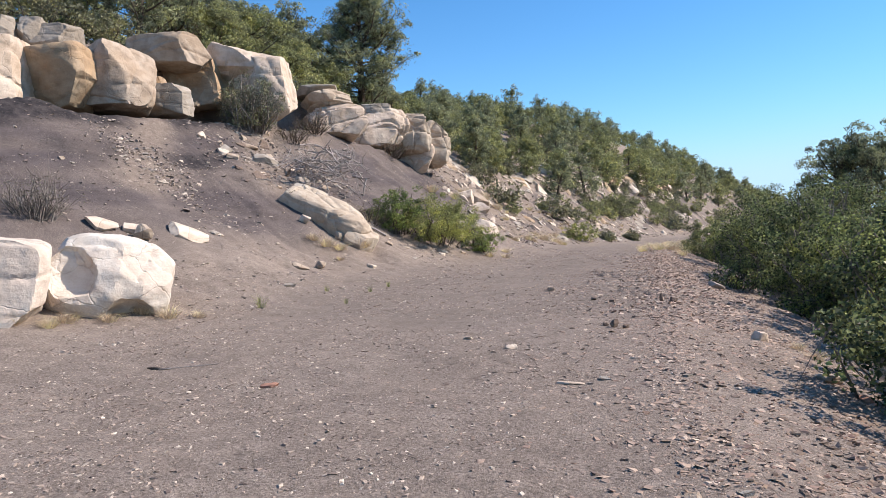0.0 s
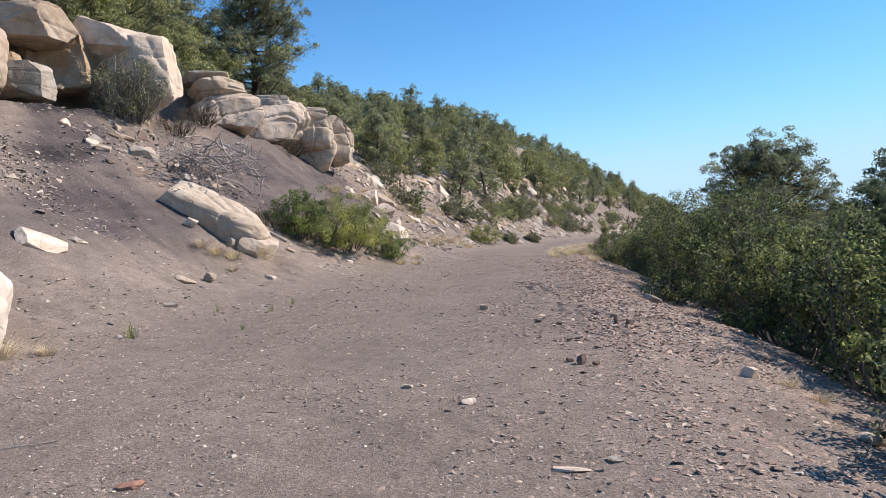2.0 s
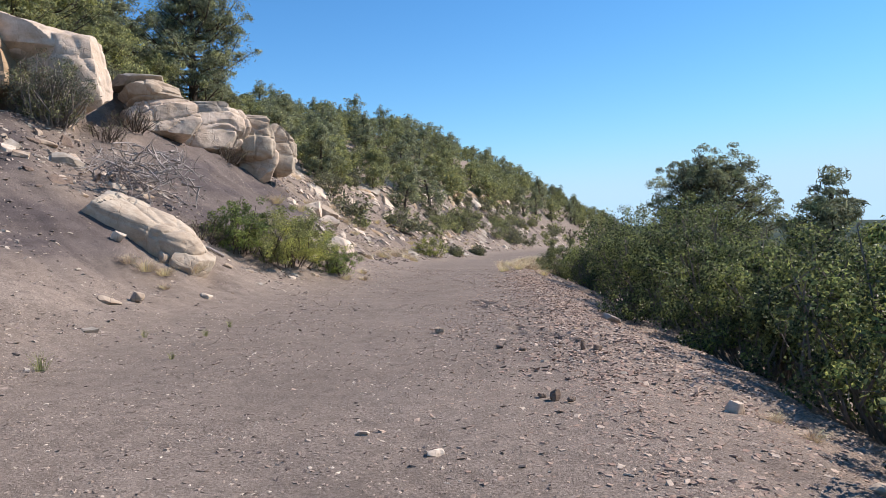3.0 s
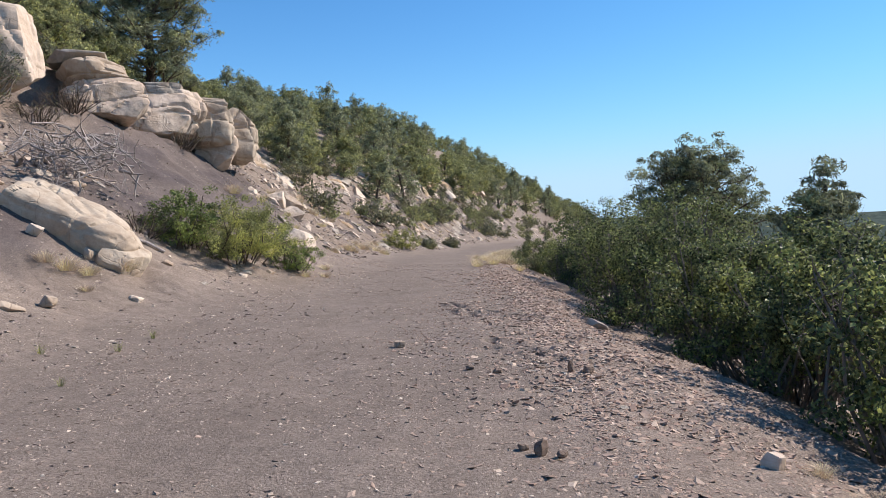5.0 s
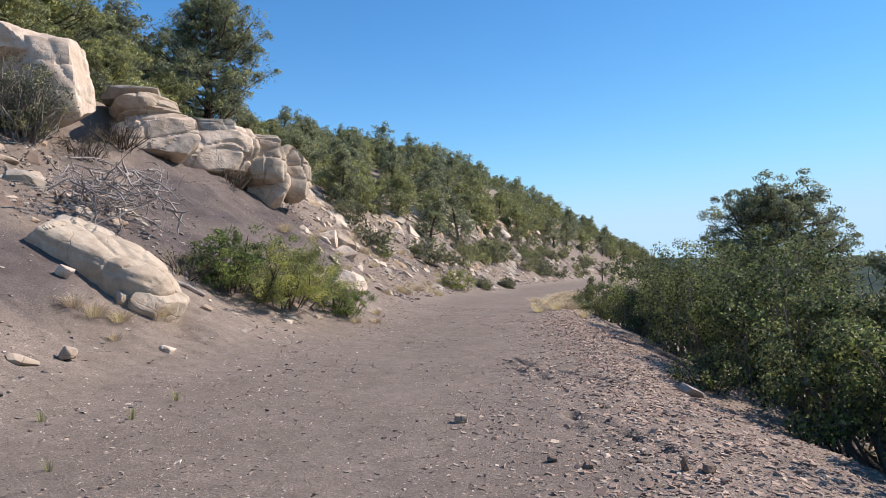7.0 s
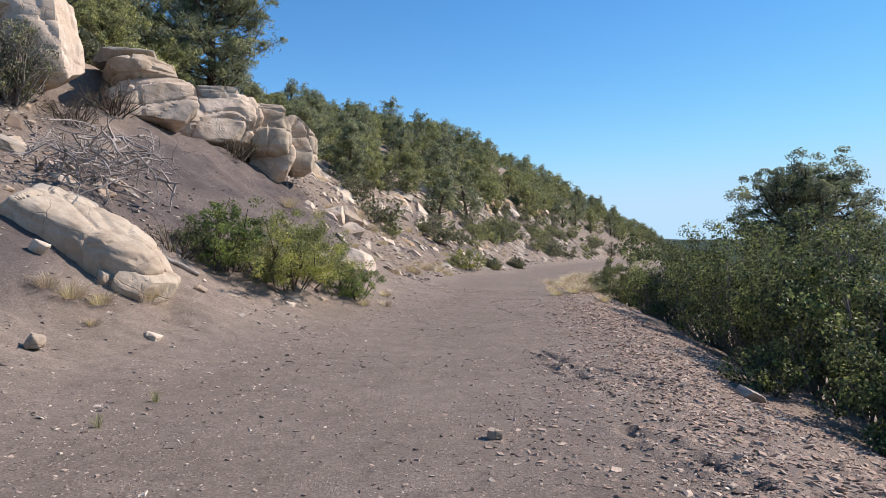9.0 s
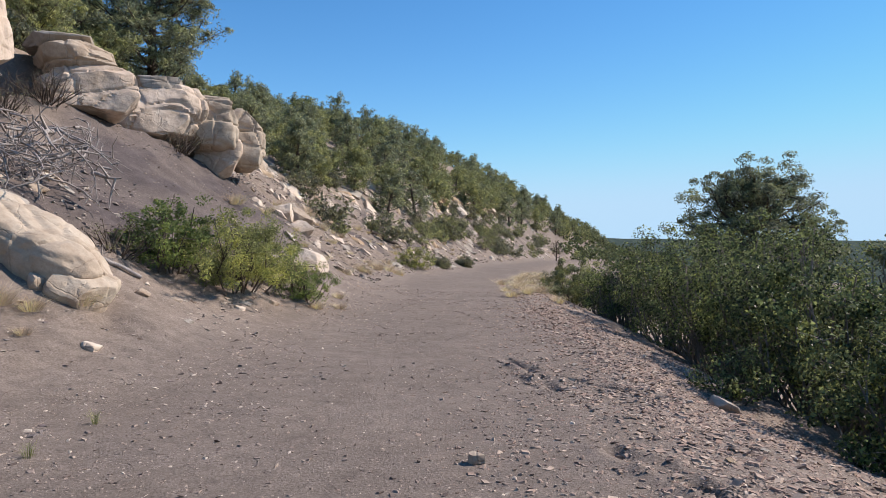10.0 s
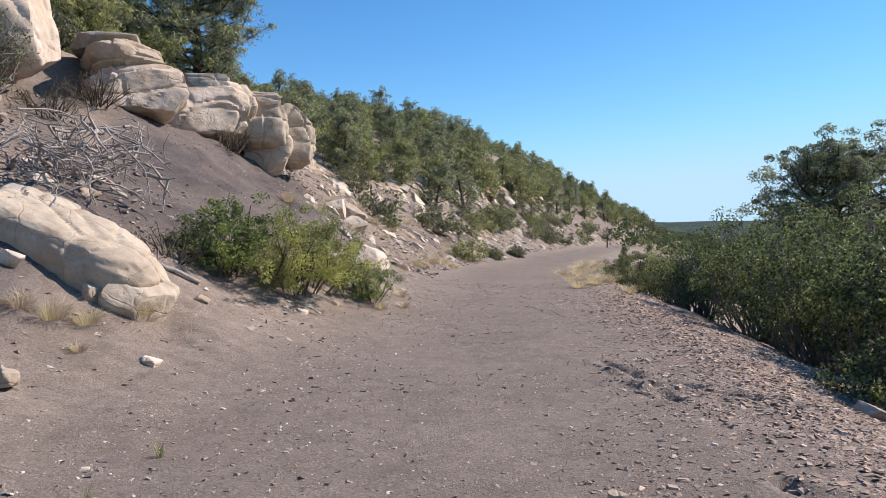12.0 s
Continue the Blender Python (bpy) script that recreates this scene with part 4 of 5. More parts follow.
for count, big, tmpl, tris, pw in ((32000, 0.045, PYR, PYF, 1.5), (19000, 0.09, SHD, SHF, 1.9)):
    y = 3.6 + 24.4 * rng.beta(1.25, 1.45, count)
    l = np.where(rng.uniform(0, 1, count) < 0.25, -rng.gamma(1.2, 0.5, count) + 0.1, rng.uniform(-0.3, 2.6, count))
    xy = np.stack([soft_interp(y, EDGE, 2.0) + l, y], 1)
    gravel("bank_gravel", xy, sizes(count, 0.014, big, pw), 0.19, tmpl, tris, M_CHIP, "broken shale and sandstone chips on the track's bank")
y = rng.uniform(12.5, 27, 9000)
xy = np.stack([soft_interp(y, EDGE, 2.0) + rng.normal(0.35, 0.75, len(y)), y], 1)
gravel("bank_stones", xy, sizes(len(xy), 0.03, 0.12, 2.4), 0.3, SHD, SHF, M_CHIP, "larger broken stones along the track's bank")
y = rng.uniform(13, 32, 5500)
a, b = soft_interp(y, TOE, 2.0), soft_interp(y, EDGE, 2.0)
xy = clumped(np.stack([a + (b - a) * rng.uniform(0, 1, len(y)), y], 1), -0.1, 0.5)
gravel("track_pebbles", xy, sizes(len(xy), 0.02, 0.075, 2.6), 0.4, SHD, SHF, M_GRIT, "loose pale and dark pebbles on the track")
xy = np.stack([rng.normal(3.1, 0.65, 5200), rng.normal(8.0, 1.4, 5200)], 1)
gravel("rusty_gravel", xy, sizes(len(xy), 0.016, 0.085, 2.2), 0.3, SHD, SHF, M_RUST, "rust and tan stones on the bank")
xy = np.concatenate([np.stack([rng.normal(-12.0, 1.2, 2600), rng.normal(19.6, 1.5, 2600)], 1), np.stack([rng.normal(-11.3, 1.0, 1300), rng.normal(14.6, 0.5, 1300)], 1)])
gravel("ledge_rubble", xy, sizes(len(xy), 0.02, 0.18, 3.0), 0.4, SHD, SHF, M_TALUS, "rubble fallen from the sandstone ledge")
xy = spread(4000, (26, 60), (-0.6, 1.6), "r", 1.6)
gravel("far_bank_gravel", xy, sizes(len(xy), 0.03, 0.14), 0.4, OCT, OCF, M_CHIP, "stony edge of the track further on")
y = 4.5 + 23 * rng.uniform(0, 1, 62000) ** 1.3
a, b = soft_interp(y, TOE, 2.0), soft_interp(y, EDGE, 2.0)
xy = clumped(np.stack([a + (b - a) * rng.uniform(-0.02, 1.02, len(y)), y], 1), -0.05)
gravel("track_gravel", xy, sizes(len(xy), 0.008, 0.042, 3.0), 0.28, PYR, PYF, M_GRIT, "fine pale and dark grit on the dirt track")
y = 4.2 + 12 * rng.uniform(0, 1, 26000) ** 1.5
xy = clumped(np.stack([rng.uniform(-4.5, 1.0, len(y)) * (1 + (y - 4) * 0.03) + soft_interp(y, EDGE, 2.0) - 2.0, y], 1), 0.05, 0.7)
gravel("track_chips", xy, sizes(len(xy), 0.012, 0.055, 2.4), 0.3, SHD, SHF, M_GRIT, "flat pale stone chips lying on the dirt track")
xy = clumped(spread(22000, (5, 36), (-0.6, 8.8), "l"), -0.06, 0.6)
gravel("slope_chips", xy, sizes(len(xy), 0.014, 0.11, 2.8), 0.28, SHD, SHF, M_TALUS, "scattered stone chips on the shale slope")
xy = spread(7000, (32, 100), (0.2, 9), "l", 1.3)
gravel("talus_chips", xy, sizes(len(xy), 0.05, 0.3, 2.4), 0.5, OCT, OCF, M_TALUS, "rubble on the far talus slope")
# churned clods beside the ruts
for cx, cy, n, r in ((-1.95, 18.6, 420, 0.55), (-1.3, 17.7, 260, 0.5), (-2.0, 15.9, 260, 0.6), (-7.0, 23.4, 300, 0.7), (-8.6, 29.5, 300, 0.8), (-1.4, 14.9, 130, 0.5)):
    xy = np.stack([rng.normal(cx, r * 0.5, n), rng.normal(cy, r, n)], 1)
    gravel("dirt_clods", xy, sizes(n, 0.010, 0.05, 2.8), 0.6, ICO, ICF, M_CHIP, "dark churned dirt clods")

# ---- brush beside the track ----
HEDGE = "scrub oak thicket"
for k, (x, y, rx, ry, h, n, label) in enumerate((
    (4.3, 11.0, 1.9, 2.1, 2.5, 16000, "dense dark green scrub oak on the bank"),
    (3.95, 15.0, 1.85, 2.2, 2.8, 18000, "dense dark green scrub oak on the bank"),
    (2.95, 18.3, 1.75, 2.0, 2.6, 19000, "scrub oak with yellow-green tips on the bank"),
    (2.4, 21.8, 1.75, 2.1, 3.0, 19000, "dense dark green scrub oak on the bank"),
    (1.55, 25.4, 1.85, 2.2, 3.7, 17000, "dense scrub oak with bare grey twigs"),
    (0.7, 29.0, 1.7, 2.2, 3.4, 14000, "dense scrub oak with bare grey twigs"),
    (-0.8, 33.3, 1.3, 1.9, 2.5, 8000, "low scrub oak at the end of the thicket"),
    (-1.5, 36.6, 1.0, 1.4, 1.9, 5000, "low scrub oak at the end of the thicket"),
    (5.2, 19.5, 2.4, 2.6, 3.6, 13000, "tall scrub oak behind the thicket"),
    (4.6, 25.0, 2.4, 2.8, 4.4, 12000, "tall scrub oak behind the thicket"),
    (7.6, 15.5, 2.5, 2.8, 3.6, 10000, "tall scrub oak behind the thicket"),
    (2.4, 31.5, 2.3, 2.4, 4.6, 11000, "tall scrub oak below the juniper"),
)):
    shrub("scrub_oak", on_ground(x, y), rx, ry, h, 300 + k, M_OAK, int(n * 1.5), (0.057, 0.044), 80, label, HEDGE, 84, 0.25, M_TWIG, cr=0.22, droop=0.35, skirt=0.22, heads=12)
shrub("young_oak", on_ground(0.55, 19.6), 0.5, 0.5, 0.55, 330, M_OAK, 1500, (0.05, 0.035), 12, "small green oak seedling bush below the thicket", "", 16)
shrub("rabbitbrush", on_ground(-2.7, 37.8), 1.4, 1.6, 1.7, 331, M_JUNI, 15000, (0.09, 0.03), 30, "yellow-green rabbitbrush at the track's edge", "", 50, 0.05)
shrub("rabbitbrush", on_ground(-3.6, 42.5), 1.0, 1.3, 1.2, 332, M_SAGE, 5000, (0.07, 0.02), 30, "pale green rabbitbrush at the track's edge", "", 40, 0.1)
# shrub by the slab boulder: fresh green on top, yellow-green below
shrub("green_shrub", on_ground(-8.05, 22.0, 0.05, 20), 1.45, 2.2, 1.35, 340, M_YEL, 26000, (0.055, 0.022), 50, "yellow-green shrub at the foot of the slope", "", 130, 0.05, cr=0.17, droop=0.75)
shrub("green_shrub", on_ground(-8.75, 20.7, 0.05, 20), 0.95, 0.95, 1.25, 341, M_FRESH, 8000, (0.06, 0.035), 26, "fresh green shrub at the foot of the slope", "", 60, 0.05, cr=0.16, droop=0.75)
shrub("green_shrub", on_ground(-7.45, 23.5, 0.05, 20), 0.8, 0.8, 0.85, 343, M_FRESH, 5000, (0.05, 0.02), 26, "low green shrub beside a pale slab", "", 36, 0.05, cr=0.15)
shrub("dry_shrub", on_ground(-9.0, 19.7, 0.02), 0.75, 0.6, 0.55, 342, M_SAGE, 700, (0.03, 0.012), 34, "low brown leafless shrub beside the green one", "", 34, 0.7, M_BARK, 0.12)
shrub("dry_shrub", on_ground(-9.2, 10.5, 0.02), 0.62, 0.62, 0.6, 344, M_SAGE, 300, (0.03, 0.012), 60, "bare twiggy grey shrub on the slope", "", 60, 0.6, M_TWIG, 0.2)
for k, (x, y, r, h) in enumerate(((-13.6, 23.0, 0.9, 0.7), (-14.3, 24.3, 0.8, 0.6), (-13.9, 28.2, 1.0, 0.6), (-16.9, 32.6, 1.2, 0.6), (-13.2, 21.4, 0.7, 0.5))):
    shrub("dry_brush", on_ground(x, y, 0.05), r, r, h, 360 + k, M_SAGE, 300, (0.04, 0.015), 44, "dark leafless brush below the sandstone ledge", "dry brush", 44, 0.85, M_BARK, 0.16)
shrub("ledge_shrub", on_ground(-13.6, 20.05, 0.1), 1.0, 1.0, 1.75, 345, M_SAGE, 9000, (0.06, 0.03), 80, "grey-green twiggy shrub in front of the ledge", "", 80, 0.2, M_TWIG, 0.2)
for k, (x, y, r, h, mat, label) in enumerate((
    (-12.9, 50.0, 1.35, 1.2, M_YEL, "low yellow-green shrub at the track's edge"),
    (-13.4, 66.0, 0.8, 1.0, M_SAGE, "small grey-green shrub at the track's edge"),
    (-13.1, 57.0, 0.7, 0.8, M_SAGE, "small grey-green shrub at the track's edge"),
    (-17.3, 56.0, 1.3, 1.4, M_SAGE, "grey-brown brush on the talus"),
    (-16.6, 64.0, 1.5, 1.9, M_JUNI, "dark green brush on the talus"),
    (-18.6, 70.0, 1.7, 2.2, M_SAGE, "grey-green brush on the talus"),
    (-18.0, 78.0, 1.6, 2.1, M_JUNI, "dark green brush on the talus"),
    (-16.2, 88.0, 1.7, 2.3, M_JUNI, "dark green brush on the talus"),
    (-17.0, 99.0, 2.0, 2.3, M_SAGE, "grey-green brush on the talus"),
    (-15.6, 96.0, 1.5, 1.5, M_SAGE, "grey-green brush by the track's bend"),
    (-18.9, 47.0, 1.3, 1.5, M_SAGE, "grey-brown brush on the talus"),
    (-16.4, 29.5, 0.7, 0.9, M_SAGE, "grey twiggy shrub between outcrops"),
    (-18.6, 32.5, 1.0, 1.2, M_JUNI, "green brush between outcrops"),
    (-16.2, 24.3, 0.9, 0.8, M_SAGE, "dry grass-green brush above the ledge end"),
    (-18.2, 22.3, 1.4, 1.3, M_JUNI, "green brush on top of the ledge"),
    (-19.3, 19.3, 1.3, 1.2, M_SAGE, "grey-green brush on top of the ledge"),
    (-20.3, 17.4, 1.5, 1.6, M_SAGE, "grey-green brush on top of the ledge"),
    (-17.5, 27.5, 1.3, 1.3, M_JUNI, "green brush behind an outcrop"),
)):
    shrub("brush", on_ground(x, y, 0.05), r, r, h, 400 + k, mat, 2600, (0.12, 0.055), 16, label, "hillside brush", 40, 0.15, cr=0.22)

BRUSH = {"sage": ("grey-brown brush on the talus", M_SAGE), "green": ("olive green brush on the talus", M_JUNI)}
KINDS = []
for k, (tone, r, h) in enumerate((("sage", 1.0, 1.1), ("green", 1.1, 1.4), ("sage", 1.3, 1.5))):
    KINDS.append(shrub("brush", on_ground(-16.8 - k, 60.0 + 9 * k, 0.05), r, r, h, 450 + k, BRUSH[tone][1], 560, (0.24, 0.115), 6, BRUSH[tone][0], "hillside brush", 40, 0.2, M_TWIG, 0.22))
brush_rng = np.random.default_rng(77)
for k in range(150):
    if k > 99:
        y = brush_rng.uniform(75, 165)
        copy_thing(KINDS[int(brush_rng.integers(3))], on_ground(float(soft_interp(y, TOE, 2.0)) - brush_rng.uniform(0.6, 11), y, 0.05, brush_rng.uniform(0, 360), brush_rng.uniform(0.6, 1.4)))
        continue
    y = brush_rng.uniform(43, 135) if k < 54 else brush_rng.uniform(30, 100)
    x = float(soft_interp(y, TOE, 2.0)) - (brush_rng.uniform(3.6, 9.5) if k < 54 else brush_rng.uniform(10.5, 20))
    copy_thing(KINDS[int(brush_rng.integers(3))], on_ground(x, y, 0.05, brush_rng.uniform(0, 360), brush_rng.uniform(0.5, 1.25)))

# dead branches heaped behind the slab boulder
pile = thing("dead_branch_pile", pose(-10.35, 19.35, float(ground_z(-10.35, 19.35))), "heap of grey dead branches on the slope", "dead branches")
rng = np.random.default_rng(9)
for k in range(70):
    v, f = [], []
    L = rng.uniform(0.5, 1.35)
    an = rng.normal(0.75, 0.75)
    st = Vector((rng.normal(0, 0.5), rng.normal(0, 0.6), rng.uniform(0.2, 1.15)))
    dr = Vector((math.cos(an), math.sin(an), rng.uniform(-0.45, 0.25))) * (1 if rng.uniform() > 0.35 else -1)
    pts = [st]
    for s in range(5):
        dr = (dr + Vector(rng.normal(0, 0.28, 3))).normalized()
        pts.append(pts[-1] + dr * L / 5)
    for q in pts:
        gz = float(ground_z(-10.35 + q.x, 19.35 + q.y)) - pile.matrix_basis.translation.z
        q.z = min(max(q.z, gz + 0.03), gz + 1.4)
    r0 = rng.uniform(0.012, 0.03) if k > 5 else 0.05
    tube(v, f, pts, [r0 * (1 - 0.16 * s) for s in range(6)], 5)
    for s in (1, 2, 3, 4):
        e = pts[s] + Vector(rng.normal(0, 0.2, 3))
        tube(v, f, [pts[s], pts[s].lerp(e, 0.5) + Vector(rng.normal(0, 0.03, 3)), e], [r0 * 0.5, r0 * 0.35, r0 * 0.12], 4)
    part("branch", mesh_from("branch", v, f, True), M_DEAD, pile)


def log(name, x, y, length, r, yaw, label, seed, mat=M_DEAD, lift=0.05):
    rg = np.random.default_rng(seed)
    v, f = [], []
    pts = []
    for s in np.linspace(-0.5, 0.5, 7):
        px, py = x + math.cos(radians(yaw)) * length * s, y + math.sin(radians(yaw)) * length * s
        pts.append((px - x, py - y, float(ground_z(px, py)) - float(ground_z(x, y)) + lift + rg.normal(0, 0.15 * r)))
    tube(v, f, pts, [r * rg.uniform(0.7, 1.1) * (1 - 0.06 * k) for k in range(7)], 7)
    for k in (2, 4):
        e = Vector(pts[k]) + Vector(rg.normal(0, 2.5 * r, 3)) + Vector((0, 0, 3 * r))
        tube(v, f, [pts[k], e], [r * 0.4, r * 0.1], 5)
    me = mesh_from(name, v, f, True)
    me.materials.append(mat)
    return tagged(setm(new(name, me), pose(x, y, float(ground_z(x, y)))), label, "dead wood")


log("fallen_log", -16.0, 53.5, 2.6, 0.16, 60, "dark fallen log on the talus", 1, M_BARK, 0.1)
log("fallen_log", -8.6, 19.2, 0.9, 0.05, 50, "short grey branch on the ground by the boulder", 2)
log("stick", -3.05, 8.35, 0.55, 0.006, 40, "thin pale stick on the track", 3, M_DEAD, 0.012)
log("stick", -3.3, 8.2, 0.22, 0.015, 20, "short dark stick on the track", 4, M_BARK, 0.012)

# ---- dry grass tufts ----
tufts = []
for k in range(3):
    me = tuft_mesh("grass_tuft", 0.34, 0.22, 300, 60 + k)
    me.materials.append(M_STRAW)
    tufts.append(me)
green_tuft = tuft_mesh("grass_tuft", 0.16, 0.26, 60, 66)
green_tuft.materials.append(M_YEL)
SPOTS = [(-8.15, 16.75, 1.1), (-8.0, 17.1, 0.9), (-7.85, 17.75, 1.0), (-8.3, 16.5, 0.9), (-6.95, 23.2, 0.8), (-6.75, 24.0, 0.7), (-7.6, 16.6, 0.5), (-5.5, 10.1, 0.8), (-5.8, 9.9, 0.7), (-5.75, 9.4, 0.6), (-6.0, 9.0, 0.7), (-7.35, 25.3, 0.8),
         (-5.35, 10.5, 0.5), (-5.9, 8.7, 0.6), (-6.2, 8.45, 0.6), (2.2, 12.0, 0.45), (2.0, 12.5, 0.4)]
for k in range(46):
    y = rng.uniform(30, 62)
    SPOTS.append((float(soft_interp(y, EDGE, 2.0)) + rng.normal(0.1, 0.5), y, rng.uniform(0.8, 1.7)))
for k in range(70):
    y = rng.uniform(27, 75)
    SPOTS.append((float(soft_interp(y, TOE, 2.0)) - rng.uniform(0.0, 5), y, rng.uniform(0.8, 1.7)))
for x, y, s in SPOTS:
    tagged(setm(new("grass_tuft", tufts[int(rng.integers(3))]), on_ground(x, y, 0.0, rng.uniform(0, 360), s)), "dry straw-coloured grass tuft on bare soil", "grass", "dry grass tufts")
for x, y, s in ((-5.26, 11.6, 0.9), (-5.2, 15.0, 0.5), (-5.6, 13.6, 0.5), (-4.4, 12.6, 0.4), (-5.0, 14.1, 0.5)):
    tagged(setm(new("grass_tuft", green_tuft), on_ground(x, y, 0.0, rng.uniform(0, 360), s)), "small yellow-green weed on the bare track", "grass", "green weeds")

# ---- trees ----
TREE_KINDS, FAR_KINDS = [], []
for k, (kind, h, w, leaf, low, x, y, label) in enumerate((
    ("pinyon_pine", 5.0, 4.2, M_PINE, 0.12, -22.3, 47.0, "dark green pinyon pine on the hillside"),
    ("juniper", 4.2, 3.8, M_JUNI, 0.08, -25.5, 52.0, "olive green juniper on the hillside"),
    ("pinyon_pine", 5.6, 3.6, M_PINE, 0.12, -24.0, 58.5, "dark green pinyon pine on the hillside"),
    ("juniper", 3.4, 3.6, M_JUNI, 0.05, -21.0, 52.5, "olive green juniper on the hillside"),
    ("pinyon_pine", 4.6, 4.6, M_JUNI, 0.12, -22.5, 64.0, "rounded olive green pinyon pine on the hillside"),
)):
    TREE_KINDS.append(conifer(kind, h, w, 501 + k, leaf, 30, (0.23, 0.105), low * 0.4, 25, label=label, m=on_ground(x, y, 0.1, 0, 0.8), clump=0.15))
    FAR_KINDS.append(conifer(kind, h, w, 521 + k, leaf, 13, (0.35, 0.17), low * 0.4, 14, label=label, m=on_ground(x - 4, y + 38), clump=0.175, twigs=False))
# fuller ones that stand close above the ledge
LEDGE_KINDS = [conifer(kind, h, w, 531 + k, leaf, 40, (0.17, 0.085), low, 28, label=label, m=on_ground(x, y, 0.1, 40), clump=0.1)
               for k, (kind, h, w, leaf, low, x, y, label) in enumerate((
                   ("pinyon_pine", 5.2, 4.2, M_PINE, 0.10, -23.4, 30.3, "dark green pinyon pine above the sandstone ledge"),
                   ("juniper", 4.4, 4.2, M_JUNI, 0.03, -21.3, 27.3, "olive green juniper above the sandstone ledge"),
               ))]
spots = [tuple(t.matrix_basis.translation)[:2] for t in TREE_KINDS + FAR_KINDS]
rng = np.random.default_rng(12)
tries = 0
while len(spots) < 200 and tries < 20000:
    tries += 1
    y = 24 + 230 * rng.uniform()
    l = float(np.interp(y, [40, 60], [9, 6])) + 24 * rng.uniform() ** 1.2
    if y < 46 and l < 11 + (46 - y) * 0.15:
        continue
    x = float(soft_interp(y, TOE, 2.0)) - l
    if any((x - a) ** 2 + (y - b) ** 2 < (2.2 if l < 16 else 2.7) ** 2 for a, b in spots):
        continue
    if (x + 22.5) ** 2 + (y - 38.6) ** 2 < 9:
        continue
    spots.append((x, y))
    s = rng.uniform(0.65, 1.1) * float(np.interp(y, [35, 59.9, 60.1, 95], [1.3, 1.2, 0.8, 1.05]))
    copy_thing((TREE_KINDS if y < 60 else FAR_KINDS)[int(rng.integers(5))], on_ground(x, y, 0.1, rng.uniform(0, 360)) @ Matrix.Diagonal((s * rng.uniform(0.9, 1.15), s * rng.uniform(0.9, 1.15), s, 1)))
for x, y, s, k in ((-19.6, 24.2, 0.75, 1), (-20.8, 21.5, 0.95, 0), (-22.2, 24.6, 1.2, 0), (-22.6, 19.2, 0.8, 1), (-23.5, 16.5, 0.8, 1), (-24.5, 13.5, 0.9, 0), (-19.4, 28.3, 0.65, 1), (-21.3, 32.8, 0.7, 1), (-26.0, 22.0, 1.2, 0),
                   (-20.8, 30.3, 0.85, 1), (-25.2, 33.6, 1.3, 0), (-23.2, 35.0, 0.9, 1), (-24.2, 27.2, 1.2, 0), (-27.0, 17.5, 1.1, 0)):
    copy_thing(LEDGE_KINDS[k], on_ground(x, y, 0.1, x * 77) @ Matrix.Scale(s, 4))
for _ in range(46):
    y, l = rng.uniform(64, 95), rng.uniform(15, 30)
    x = float(soft_interp(y, TOE, 2.0)) - l
    copy_thing(FAR_KINDS[int(rng.integers(5))], on_ground(x, y, 0.1, rng.uniform(0, 360), rng.uniform(0.5, 0.75)))
conifer("pinyon_pine", 9.0, 6.2, 510, M_PINE, 90, (0.20, 0.075), 0.06, 52, "tall dark pinyon pine above the outcrop", on_ground(-22.9, 38.8, 0.1), 0.03, 0.82, 0.1)
conifer("juniper", 7.9, 5.2, 511, M_PINE, 90, (0.13, 0.06), 0.30, 64, "broad round-crowned juniper below the bank", on_ground(3.3, 35.2, 0.1), 0.02, 0.92, 0.08, True)
conifer("pinyon_pine", 6.9, 3.6, 512, M_PINE, 90, (0.17, 0.065), 0.1, 30, "young pinyon pine below the bank", on_ground(5.95, 27.5, 0.1), 0.02, 0.85, 0.11)
dead = conifer("dead_tree", 4.0, 3.2, 513, M_DEAD, 1, (0.1, 0.01), 0.2, 22, "bare grey dead tree at the end of the hill", on_ground(-11.2, 123, 0.1), 0.05)

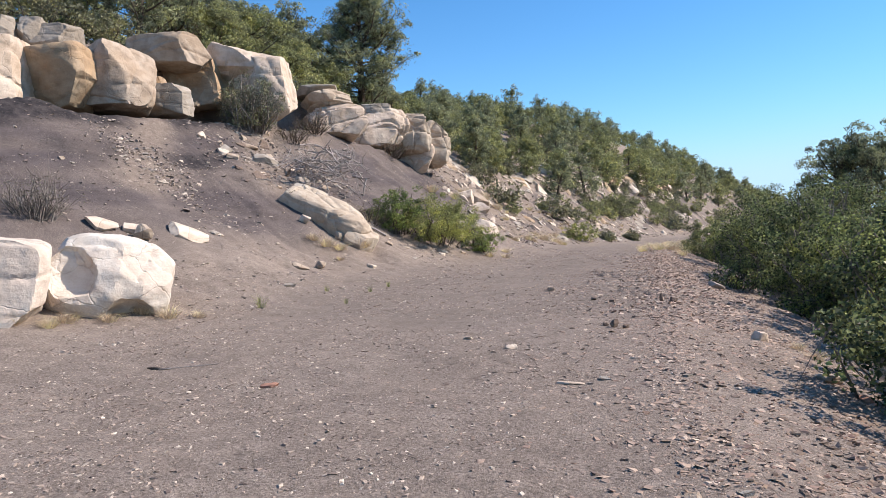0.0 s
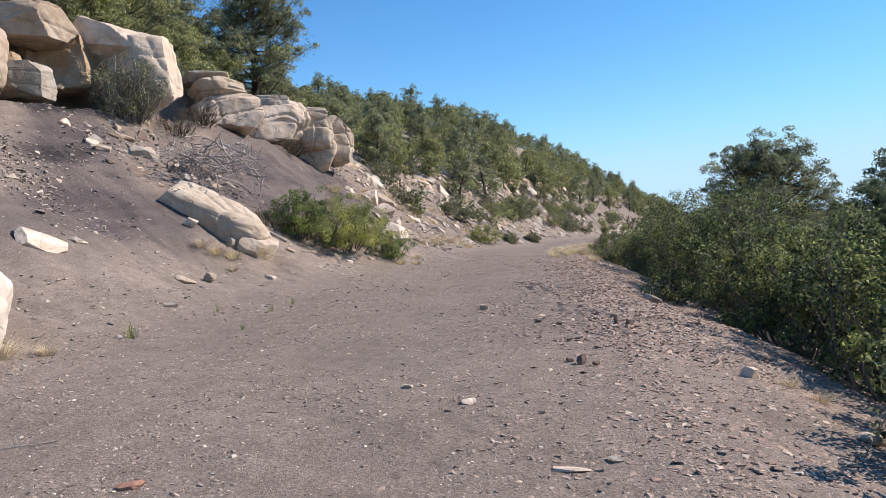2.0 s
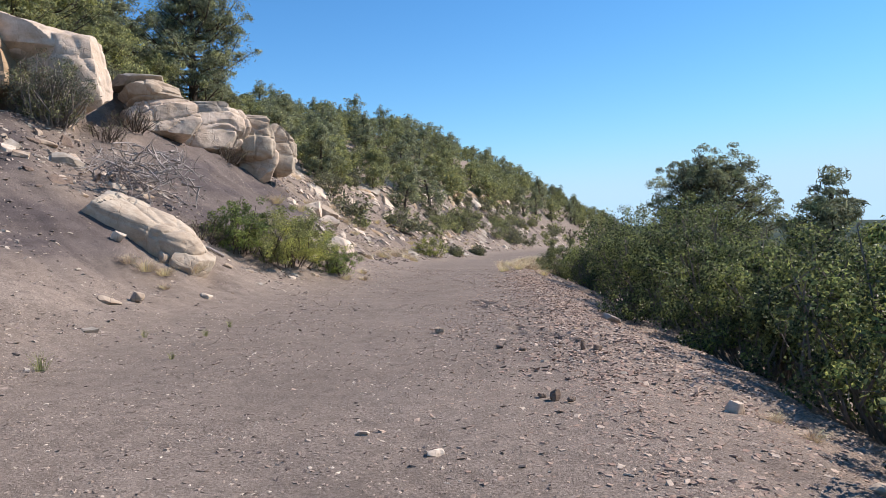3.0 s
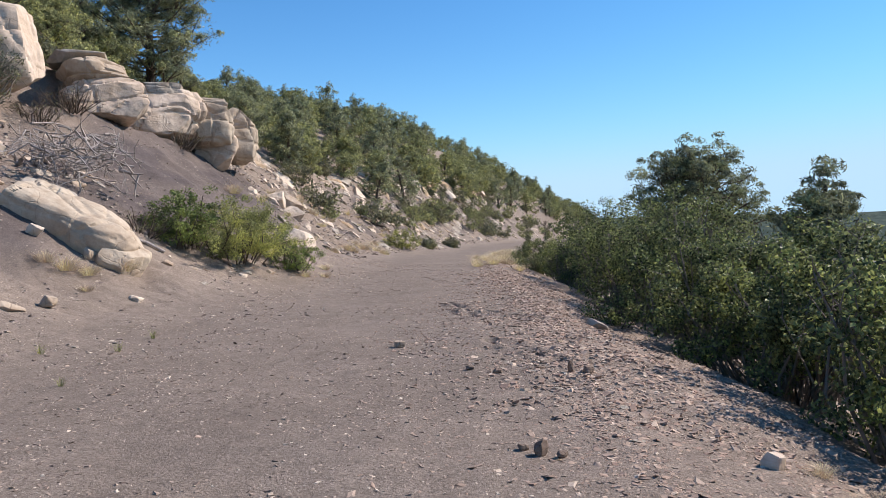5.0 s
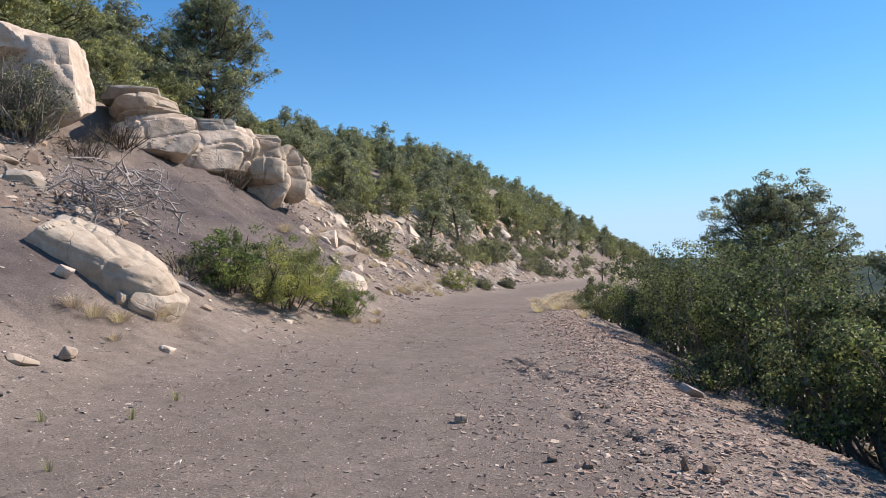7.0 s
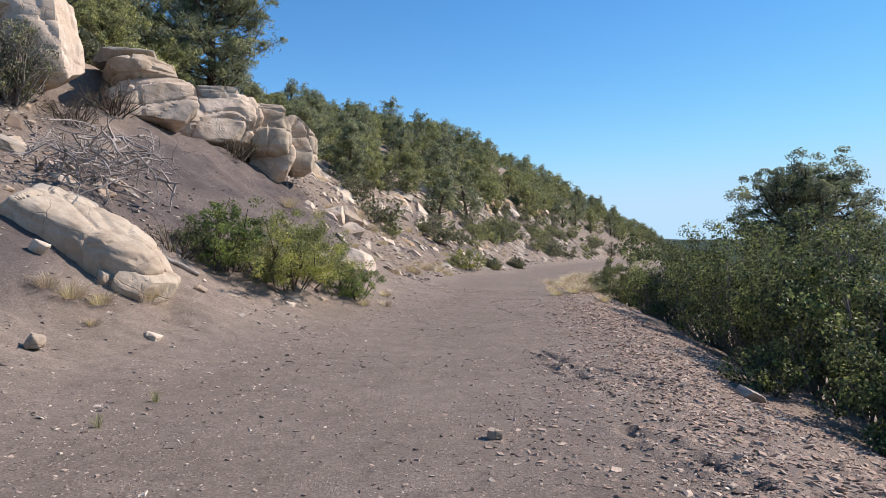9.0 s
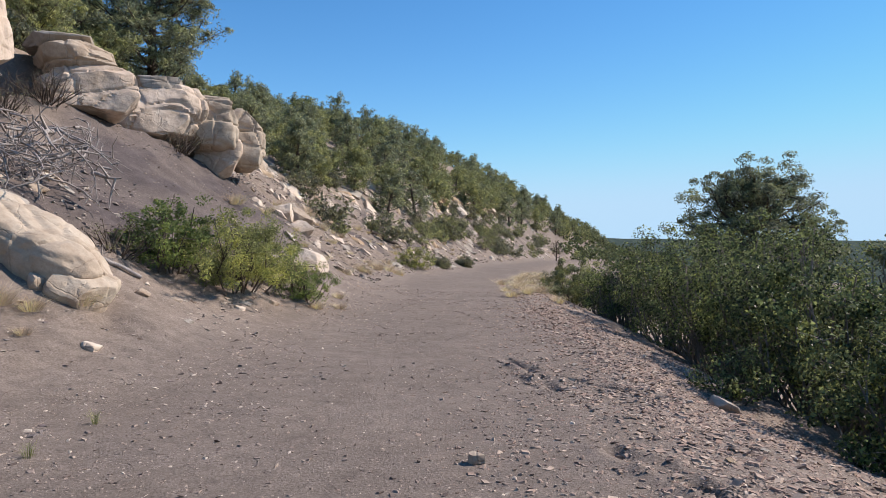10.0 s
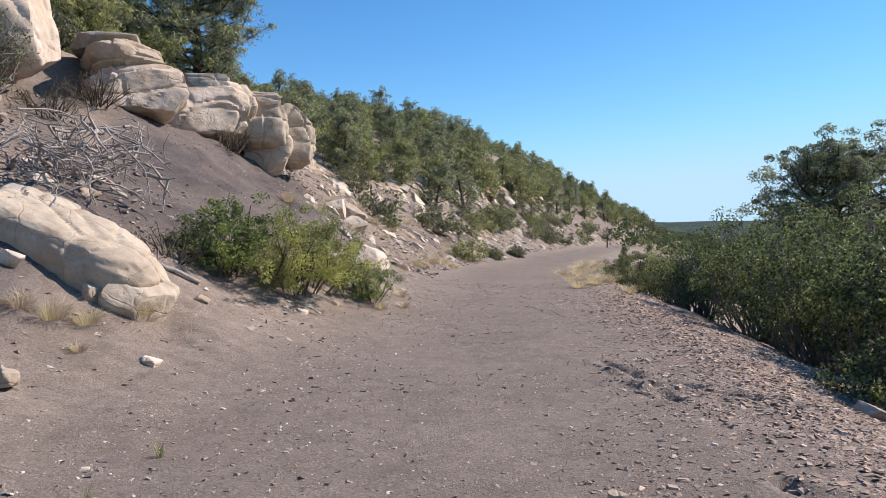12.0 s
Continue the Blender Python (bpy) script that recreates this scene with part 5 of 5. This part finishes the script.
# ---- far country ----
rng = np.random.default_rng(21)
n = 2400
x, y = rng.uniform(6, 190, n), rng.uniform(38, 420, n)
x2, y2 = rng.uniform(-14, 30, 600), rng.uniform(125, 420, 600)
x, y = np.r_[x, x2], np.r_[y, y2]
z = ground_z(x, y)
hh = rng.uniform(2.2, 4.6, len(x))
k = np.repeat(np.arange(len(x)), 20)
d = rng.normal(size=(len(k), 3))
d /= np.linalg.norm(d, axis=1)[:, None]
q = rng.uniform(0, 1, len(k)) ** 0.4
c = np.stack([x[k], y[k], z[k] + hh[k] * 0.52], 1) + d * q[:, None] * np.stack([hh[k] * 0.42, hh[k] * 0.42, hh[k] * 0.48], 1)
woods = mesh_from("far_woods", *leaf_quads(c, 0.85, 0.5, rng, 0.3, d))
woods.materials.append(M_FAR)
tagged(new("far_woods", woods), "distant pinyon and juniper woods in the valley", "woods", kind="stuff")


def ridge(name, dist, low, high, seed, a0, a1):
    rg = np.random.default_rng(seed)
    off = rg.uniform(0, 100)
    v, f = [], []
    n = 260
    for i in range(n + 1):
        an = a0 + (a1 - a0) * i / n
        top = low + (high - low) * (0.5 + 0.5 * noise.noise(Vector((an * 4, off, 0))) + 0.12 * noise.noise(Vector((an * 60, off, 0))))
        for rr, zz in ((dist * 0.8, -40), (dist * 0.93, top * 0.3 - 8), (dist, top), (dist * 1.2, top - 10)):
            v.append((math.sin(an) * rr, math.cos(an) * rr, zz))
    for i in range(n):
        for j in range(3):
            o = i * 4 + j
            f.append((o, o + 1, o + 5, o + 4))
    me = mesh_from(name, v, f, True)
    me.materials.append(M_RIDGE)
    return tagged(new(name, me), "blue-green wooded ridge on the horizon", "hill", kind="structure")


M_RIDGE, rt, rb = shader("ridge_woods", 0.95, 0.05)
rw = coords(rt, 0.06)
rt.links.new(ramp(rt, grain(rt, rw, 1.5, 8, 0.7), [(0.35, (0.032, 0.050, 0.042)), (0.65, (0.080, 0.104, 0.080))]), rb.inputs["Base Color"])
ridge("backdrop", 1500, 16, 34, 3, -math.pi, math.pi)
ridge("backdrop", 800, 2, 12, 8, -math.pi, math.pi)
